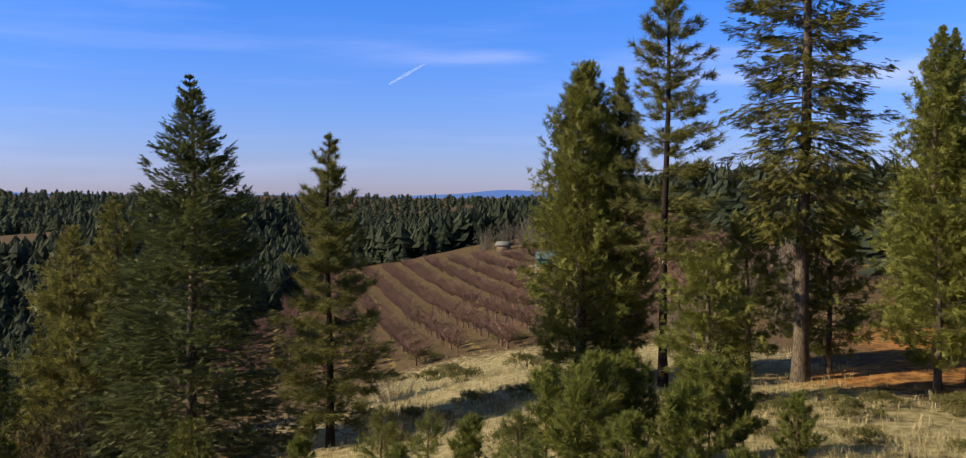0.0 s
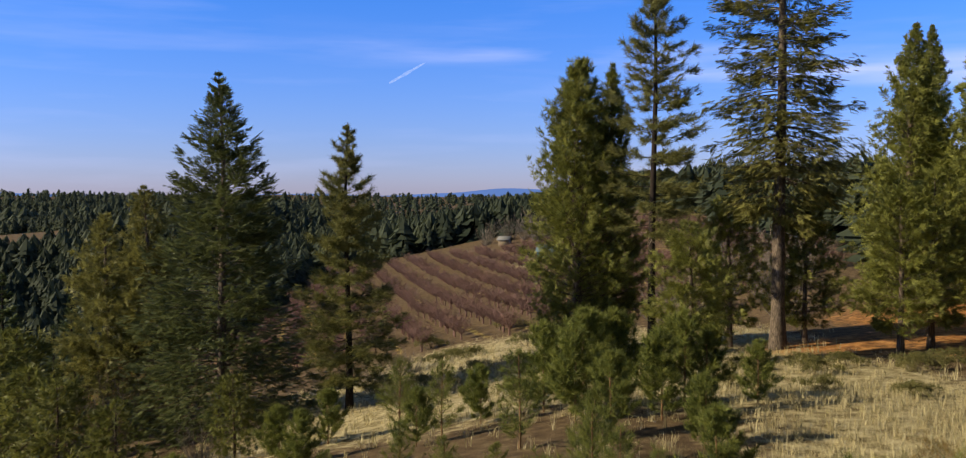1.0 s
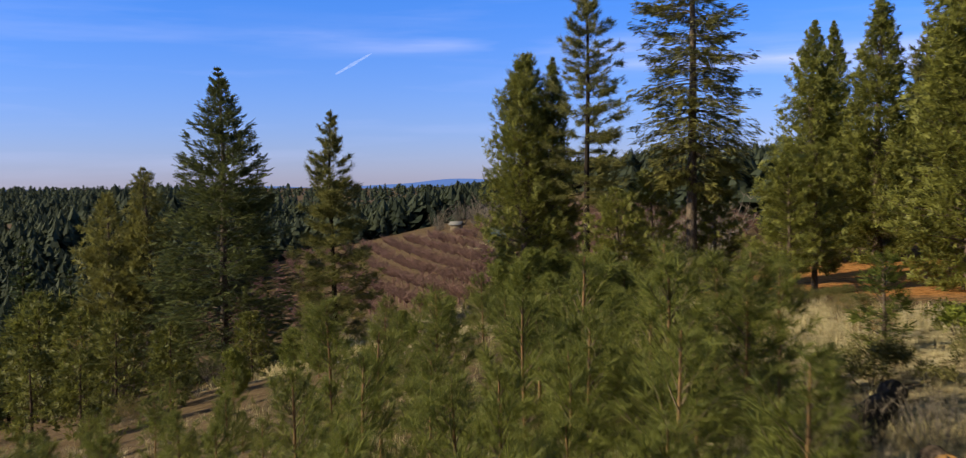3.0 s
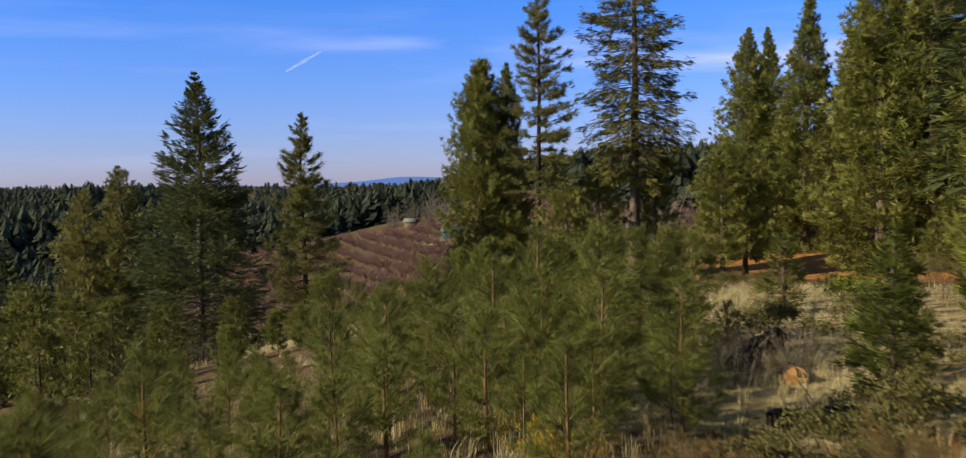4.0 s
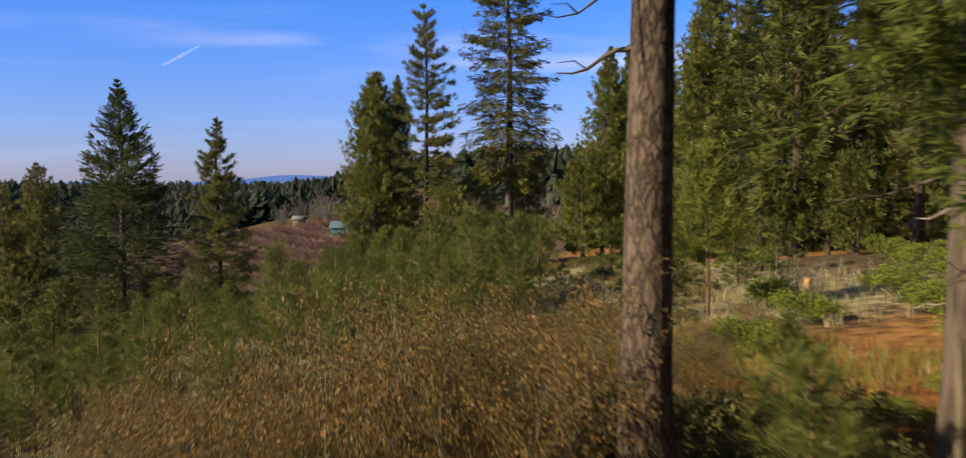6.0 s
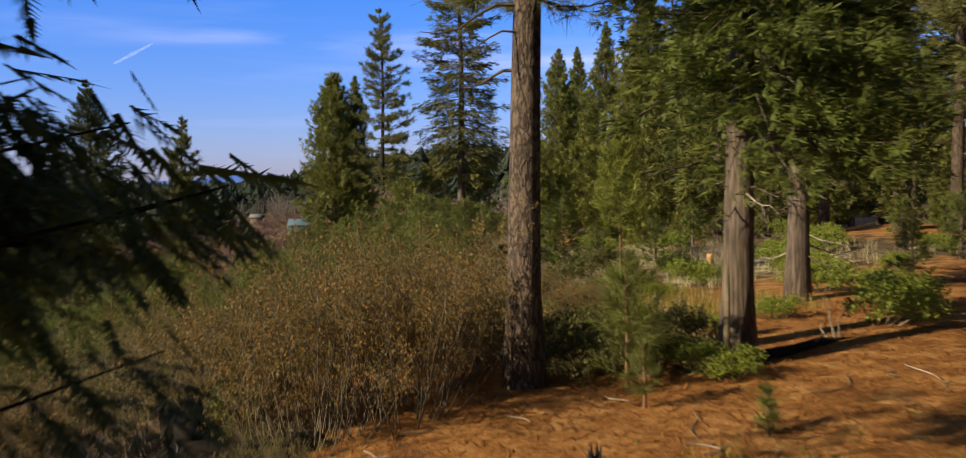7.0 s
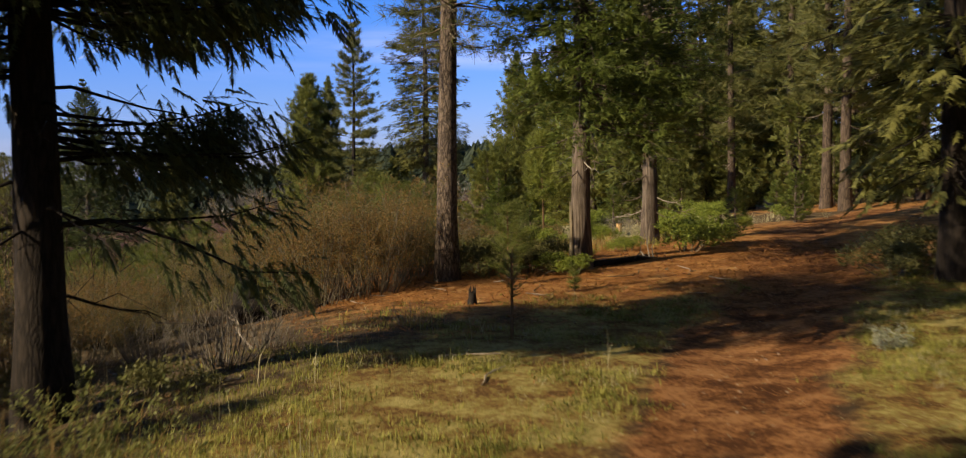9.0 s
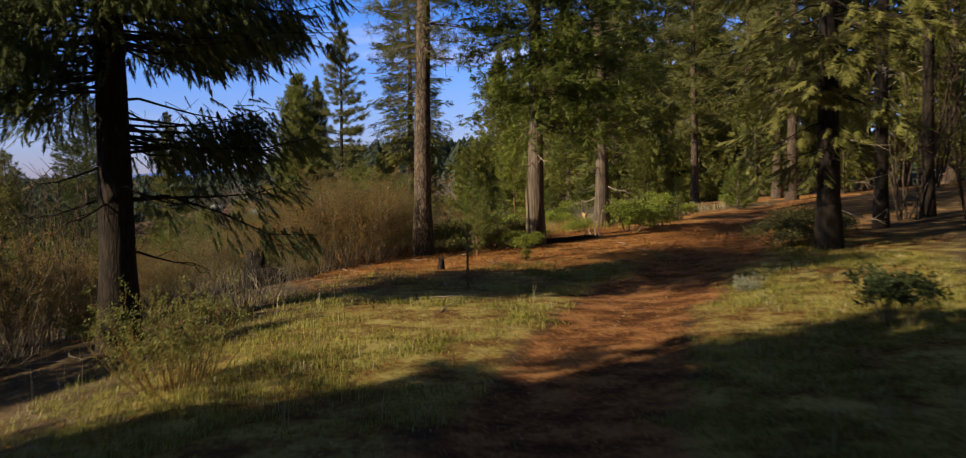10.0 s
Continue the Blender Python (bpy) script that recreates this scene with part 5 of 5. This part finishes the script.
def litter_of(name, label, spots, size, mat, seed):
    r = np.random.default_rng(seed)
    n_ = len(spots)
    a, L = r.uniform(0, 2 * math.pi, n_), size * r.uniform(0.6, 1.5, n_)
    z = height(spots[:, 0], spots[:, 1]) + 0.012
    c = np.stack([spots[:, 0], spots[:, 1], z], -1)
    d = np.stack([np.cos(a), np.sin(a), r.normal(0, 0.25, n_)], -1) * L[:, None]
    s_ = np.stack([-np.sin(a), np.cos(a), r.normal(0, 0.2, n_)], -1) * (L * 0.10)[:, None]
    v = np.stack([c - d, c + s_, c + d, c - s_], 1).reshape(-1, 3)
    f = (np.array([(0, 1, 2), (0, 2, 3)])[None] + np.arange(n_)[:, None, None] * 4).reshape(-1, 3)
    return tagged(new(name, surface(name, v, f, mat)), label, "litter", kind="stuff")


litter_of("needle_litter", "orange pine needles and twigs scattered on the ground", sow(26000, (-4, -30, 12, -18), lambda x, y: 0.25 + 0.75 * duff(x, y), 7), 0.10, DEAD, 7)
litter_of("fallen_leaves", "small pale fallen leaves and twigs on the trail and grass", sow(16000, (-13, -49, 9, -24), lambda x, y: 0.15 + 0.5 * patchy(x, y, 0.7), 9), 0.035, DRY, 9)
litter_of("brown_litter", "brown needles and leaf scraps in the grass", sow(26000, (-13, -49, 9, -28), lambda x, y: 0.2 + 0.7 * patchy(x + 3, y, 0.45), 10), 0.05, DEAD, 10)
stones = Heap()
cube_v = np.array([(x, y, z) for x in (-1, 1) for y in (-1, 1) for z in (-0.7, 0.7)], float)
cube_f = np.array([(0, 1, 3), (0, 3, 2), (4, 6, 7), (4, 7, 5), (0, 4, 5), (0, 5, 1), (2, 3, 7), (2, 7, 6), (0, 2, 6), (0, 6, 4), (1, 5, 7), (1, 7, 3)])
for p in sow(500, (-8, -48, 9, -24), lambda x, y: 1 - smooth(0.6, 1.5, trail_distance(x, y)), 8):
    stones.add(cube_v * r.uniform(0.6, 1.2, (8, 3)) * r.uniform(0.006, 0.018) + (p[0], p[1], land(p[0], p[1]) - 0.09), cube_f)
tagged(new("gravel", stones.mesh("gravel", STONE)), "small pale stones on the dirt trail", "gravel", kind="stuff")

# ---- the orchard ----
def orchard_tree(seed):
    r = np.random.default_rng(seed)
    trunk, wood = Heap(), Heap()
    trunk.tube([(0, 0, -0.2), (0.03, 0, 0.35), (0.02, 0.03, 0.65)], [0.12, 0.09, 0.08], 5)
    for i in range(9):
        a = i * 2 * math.pi / 9 + r.uniform(-0.3, 0.3)
        tip = np.array([math.cos(a) * r.uniform(0.8, 1.5), math.sin(a) * r.uniform(0.8, 1.5), r.uniform(1.4, 2.1)])
        s = np.linspace(0, 1, 3)[:, None]
        pts = np.array([0.02, 0.02, 0.6]) * (1 - s) + tip * s + np.array([0, 0, -0.3]) * s * (1 - s)
        wood.tube(pts, [0.05, 0.03, 0.012], 3)
        for k in range(28):
            u = r.uniform(0.15, 1.0)
            p = pts[0] * (1 - u) + tip * u + r.normal(0, 0.12, 3)
            d = np.array([r.normal(0, 0.55), r.normal(0, 0.55), r.uniform(0.2, 0.9)])
            side = norm(np.cross(d, r.normal(size=3))) * 0.022
            wood.add(np.stack([p - side, p + side, p + d * r.uniform(0.4, 0.85)]), [(0, 1, 2)])
    return [("trunk", trunk.mesh("trunk", ORCHARD_TWIG), ""), ("crown", wood.mesh("crown", ORCHARD_TWIG), "")]


r = np.random.default_rng(21)
rows_ = []
for i in range(-14, 24):
    shift = r.uniform(0, 3.7)
    for k in range(0, 58):
        y = 96 + shift + 3.3 * k + r.normal(0, 0.3)
        x = ((i + 0.5) * 5.1 - 0.222 * (y - 100)) / 0.975
        if float(orchard(x, y)) > 0.5 and r.uniform() > 0.06:
            rows_.append((x + r.normal(0, 0.25), y + r.normal(0, 0.4)))
rows_.sort(key=lambda p: p[1])
fruit = []
for i, (x, y) in enumerate(rows_[:290]):
    if len(fruit) < 4:
        fruit.append(thing("orchard_tree", orchard_tree(100 + i), x, y, "bare pruned orchard tree with reddish twigs", "tree", "orchard trees", scale=1.1))
    else:
        again(fruit[r.integers(4)], x, y, r.uniform(0, 360), r.uniform(1.2, 1.5))
rest = Heap()
for x, y in rows_[290:]:
    me_ = next(c for c in fruit[r.integers(4)].children if c.name.startswith("crown")).data
    v = np.empty(len(me_.vertices) * 3, np.float32)
    me_.vertices.foreach_get("co", v)
    f = np.empty(len(me_.polygons) * 3, np.int32)
    me_.polygons.foreach_get("vertices", f)
    a = r.uniform(0, 6.3)
    m = np.array([(math.cos(a), -math.sin(a), 0), (math.sin(a), math.cos(a), 0), (0, 0, 1)]) * r.uniform(1.2, 1.5)
    rest.add(v.reshape(-1, 3) @ m.T + (x, y, land(x, y)), f.reshape(-1, 3))
tagged(new("far_orchard", rest.mesh("far_orchard", ORCHARD_TWIG)), "far rows of bare reddish orchard trees", "orchard", kind="stuff")

# ---- buildings beyond the orchard ----
def box_part(name, x0, y0, z0, x1, y1, z1, mat, label=""):
    h = Heap()
    v = np.array([(x, y, z) for x in (x0, x1) for y in (y0, y1) for z in (z0, z1)], float)
    h.add(v, cube_f)
    return (name, h.mesh(name, mat), label)


def gable_part(w, d, z, rise, over, mat):
    h = Heap()
    t_ = 0.12
    for s in (-1, 1):
        a = np.array([(s * (w / 2 + over), -d / 2 - over, z - over * rise / (w / 2)), (s * (w / 2 + over), d / 2 + over, z - over * rise / (w / 2)), (0, d / 2 + over, z + rise), (0, -d / 2 - over, z + rise)])
        v = np.concatenate([a, a + (0, 0, t_)])
        h.add(v, [(0, 1, 2), (0, 2, 3), (4, 6, 5), (4, 7, 6), (0, 4, 5), (0, 5, 1), (0, 3, 7), (0, 7, 4), (1, 5, 6), (1, 6, 2)])
    return ("roof", h.mesh("roof", mat), "")


def shed(name, x, y, w, d, H, rise, wall, roof, label, rz):
    dark_glass = plain(name + "_dark_panes", (0.02, 0.025, 0.03), (0.05, 0.06, 0.07), 3.0, 0.2)
    parts = [box_part("wall", -w / 2, -d / 2, -0.6, w / 2, d / 2, H, wall), gable_part(w, d, H, rise, 0.4, roof),
             box_part("door", -0.5, -d / 2 - 0.05, 0, 0.5, -d / 2 + 0.02, 2.0, roof, "plain door"),
             box_part("window", w * 0.22, -d / 2 - 0.04, 1.0, w * 0.40, -d / 2 + 0.02, 1.9, dark_glass), box_part("window", -w * 0.40, -d / 2 - 0.04, 1.0, -w * 0.22, -d / 2 + 0.02, 1.9, dark_glass)]
    return thing(name, parts, x, y, label, "building", rz=rz)


shed("shed", -0.9, 251.0, 2.6, 3.0, 1.5, 0.7, TWIG, ROOF_GREY, "small grey shed with a pale roof above the orchard", 70)
shed("house", 10.4, 209.0, 6.4, 7.0, 1.7, 1.3, WALL_TEAL, ROOF_BLUE, "teal house with a blue-grey metal roof beyond the orchard", 80)
pale = thing("bare_tree", brush(6.0, 2.0, 88, 34, 8, GREY_TWIG, RUST_LEAF, 0.45, 0.2, 0.05), 4.5, 256.0, "pale bare deciduous tree with thin upright limbs", "tree", "bare trees")
for x, y, sc in ((7.5, 252.0, 1.3), (10.5, 258.0, 1.2), (13.0, 254.0, 1.0), (0.5, 262.0, 1.4), (6.0, 268.0, 1.5), (18.0, 262.0, 1.5), (-6.0, 264.0, 1.2), (24, 80, 1.2), (28, 96, 1.4), (20, 100, 1.4), (26, 108, 1.5), (32, 104, 1.5), (16, 92, 1.1)):
    again(pale, x, y, 40 * x, sc)

thin = thing("bare_tree", brush(7.5, 1.6, 90, 9, 30, BARK_FOREST, RUST_LEAF, 0.10, 0.1, 0.036), 14.6, -27.6, "thin bare grey-brown deciduous tree with upright limbs", "tree", "bare trees")
for x, y, sc in ((15.6, -30.2, 1.1), (17.0, -28.0, 1.2), (14.8, -24.6, 1.0), (17.5, -31.0, 1.2), (20.0, -27.0, 1.2), (22.5, -21.0, 1.2), (24.0, -15.0, 1.2), (-9.5, -22.0, 0.65), (-10.2, -19.5, 0.7), (-8.7, -24.6, 0.6), (-11.2, -17.5, 0.75), (-9.8, -26.6, 0.55), (-8.0, -20.5, 0.6)):
    again(thin, x, y, 70 * x, sc)
oak = thing("bare_tree", brush(5.0, 2.6, 89, 46, 160, TWIG, RUST_LEAF, 0.5, 0.25, 0.028), -36.0, 60.0, "bare brown deciduous tree in the valley", "tree", "bare trees")
r = np.random.default_rng(23)
for i in range(70):
    y = r.uniform(40, 125)
    again(oak, -0.30 * y - 8 - abs(r.normal(0, 1)) * 0.30 * y, y, r.uniform(0, 360), r.uniform(0.6, 1.2))

# ---- far woods, hills and sky ----
def far_tree(seed, tiers=8, per=7):
    """A small spiky conifer, 1 high."""
    r = np.random.default_rng(seed)
    rows = []
    for i in range(tiers):
        z = 0.08 + 0.80 * i / tiers
        w = 0.26 * (1 - (z - 0.05)) ** 0.8 + 0.015
        for k in range(per):
            a = k * 2 * math.pi / per + r.uniform(-0.4, 0.4)
            o = np.array([math.cos(a), math.sin(a), 0])
            q = w * r.uniform(0.6, 1.3)
            rows.append((np.array([0, 0, z + 0.20 + r.uniform(-0.05, 0.05)]) + o * 0.01, o * q + np.array([0, 0, z - 0.03 + r.uniform(-0.07, 0.05)]), q * 0.36 + 0.008, (-math.sin(a), math.cos(a), 0)))
    tv, tf = [], []
    for top, out, w, side in rows:
        k = len(tv)
        side = np.array(side)
        tv += [top, out - side * w, out + side * w]
        tf.append((k, k + 1, k + 2))
    return np.array(tv), np.array(tf)


def woods(name, label, box, count, hmin, hmax, keep, seed, tiers=8):
    r = np.random.default_rng(seed)
    h = Heap()
    pts = sow(count, box, keep, seed)
    for v in range(3):
        tv, tf = far_tree(seed + v, tiers)
        p = pts[v::3]
        s = hmin * 0.6 + (hmax - hmin * 0.6) * r.uniform(0, 1, len(p)) ** 1.3
        a = r.uniform(0, 6.3, len(p))
        wide = r.uniform(1.0, 1.9, len(p))
        x = (tv[None, :, 0] * np.cos(a)[:, None] - tv[None, :, 1] * np.sin(a)[:, None]) * (s * wide)[:, None] + p[:, 0][:, None]
        y = (tv[None, :, 0] * np.sin(a)[:, None] + tv[None, :, 1] * np.cos(a)[:, None]) * (s * wide)[:, None] + p[:, 1][:, None]
        z = tv[None, :, 2] * s[:, None] + (height(p[:, 0], p[:, 1]) - 0.5)[:, None]
        f = tf[None] + (np.arange(len(p)) * len(tv))[:, None, None]
        h.add(np.stack([x, y, z], -1).reshape(-1, 3), f.reshape(-1, 3))
    return tagged(new(name, h.mesh(name, HAZED_PINE)), label, "woods", kind="stuff")


def open_land(x, y):
    return np.clip(1 - meadow(x, y) * 2 - clearing(x, y) * 2 - orchard(x, y) * 3, 0, 1)


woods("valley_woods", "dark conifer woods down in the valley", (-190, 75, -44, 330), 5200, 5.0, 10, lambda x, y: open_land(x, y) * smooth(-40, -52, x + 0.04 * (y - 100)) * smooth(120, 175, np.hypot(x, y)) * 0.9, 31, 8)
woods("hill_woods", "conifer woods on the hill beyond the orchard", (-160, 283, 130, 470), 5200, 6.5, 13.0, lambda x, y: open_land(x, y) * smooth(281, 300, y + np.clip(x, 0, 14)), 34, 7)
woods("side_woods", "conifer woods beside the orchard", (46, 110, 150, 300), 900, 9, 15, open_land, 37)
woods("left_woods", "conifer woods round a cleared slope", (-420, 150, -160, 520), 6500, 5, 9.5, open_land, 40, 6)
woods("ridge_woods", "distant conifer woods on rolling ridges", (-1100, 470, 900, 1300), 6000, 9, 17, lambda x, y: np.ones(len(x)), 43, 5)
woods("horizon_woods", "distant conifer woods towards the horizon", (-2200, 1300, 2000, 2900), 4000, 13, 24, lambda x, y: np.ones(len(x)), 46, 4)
valley_pine = thing("pine_tree", conifer(12.0, 2.8, 0.2, FIRS, FIR, BARK_DARK, 0.02, 30, 6, 18, 0.7, 0.3, 0.3, 0.8, 0.34, 0.28, 0.1, 48), -38.0, 52.0, "conifer in the valley below", "tree", "valley trees")
r = np.random.default_rng(49)
for i in range(80):
    y = r.uniform(38, 130)
    x = -0.44 * y - r.uniform(4, 50)
    again(valley_pine, x, y, r.uniform(0, 360), r.uniform(0.45, 1.15))
for x, y, sc in ((-13.5, 27.0, 0.32), (-17.0, 30.0, 0.42), (-20.5, 35.0, 0.48), (-24.0, 38.0, 0.55), (-11.5, 34.0, 0.30), (-28.0, 46.0, 0.62), (-15.5, 22.0, 0.30), (-19.0, 25.5, 0.36), (-30.0, 52.0, 0.7)):
    again(deep, x, y, 31 * x, 1.7 * sc, "small dark conifer on the slope below the thicket")

# hills glow unlit: blue distance haze is put into their emission colour
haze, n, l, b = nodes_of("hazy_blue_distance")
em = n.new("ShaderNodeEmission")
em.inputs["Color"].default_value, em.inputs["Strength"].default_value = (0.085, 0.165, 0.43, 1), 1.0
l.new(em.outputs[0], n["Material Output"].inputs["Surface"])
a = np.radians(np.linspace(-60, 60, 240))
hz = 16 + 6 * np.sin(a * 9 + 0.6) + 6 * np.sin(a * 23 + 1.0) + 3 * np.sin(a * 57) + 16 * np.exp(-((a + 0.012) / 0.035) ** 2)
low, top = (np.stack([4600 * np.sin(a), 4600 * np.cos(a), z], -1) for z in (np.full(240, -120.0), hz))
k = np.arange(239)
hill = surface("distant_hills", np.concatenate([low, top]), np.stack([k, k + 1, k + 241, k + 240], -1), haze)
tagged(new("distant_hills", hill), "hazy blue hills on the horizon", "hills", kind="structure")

# contrail glows by itself; its sunlit brightness is put into the emission
trailmat, n, l, b = nodes_of("ice_cloud")
em, tr, mixs = n.new("ShaderNodeEmission"), n.new("ShaderNodeBsdfTransparent"), n.new("ShaderNodeMixShader")
em.inputs["Color"].default_value = (0.62, 0.70, 0.98, 1)
co = n.new("ShaderNodeTexCoord")
nz = noise_node(n, l, 6.0, 4, co.outputs["Generated"])
rp = ramp_node(n, [(0.30, (0.10, 0.10, 0.10)), (0.70, (0.42, 0.42, 0.42))])
l.new(nz.outputs["Fac"], rp.inputs["Fac"])
l.new(rp.outputs["Color"], mixs.inputs["Fac"])
l.new(tr.outputs[0], mixs.inputs[1])
l.new(em.outputs[0], mixs.inputs[2])
l.new(mixs.outputs[0], n["Material Output"].inputs["Surface"])
p0, p1 = np.array([-560.0, 4500, 538]), np.array([-384.0, 4500, 636])
s = np.linspace(0, 1, 14)
wid = 7 * np.sin(np.clip(s * 0.9 + 0.1, 0, 1) * math.pi) ** 0.7 * (1 + 0.2 * np.sin(s * 17))
mid_ = p0 + (p1 - p0) * s[:, None]
dn = np.array([-0.49, 0, 0.87])
v = np.concatenate([mid_ - dn * wid[:, None], mid_ + dn * wid[:, None]])
k = np.arange(13)
ct = new("contrail", surface("contrail", v, np.stack([k, k + 1, k + 15, k + 14], -1), trailmat))
ct.visible_shadow = False
tagged(ct, "short white contrail in the blue sky", "contrail", kind="structure")
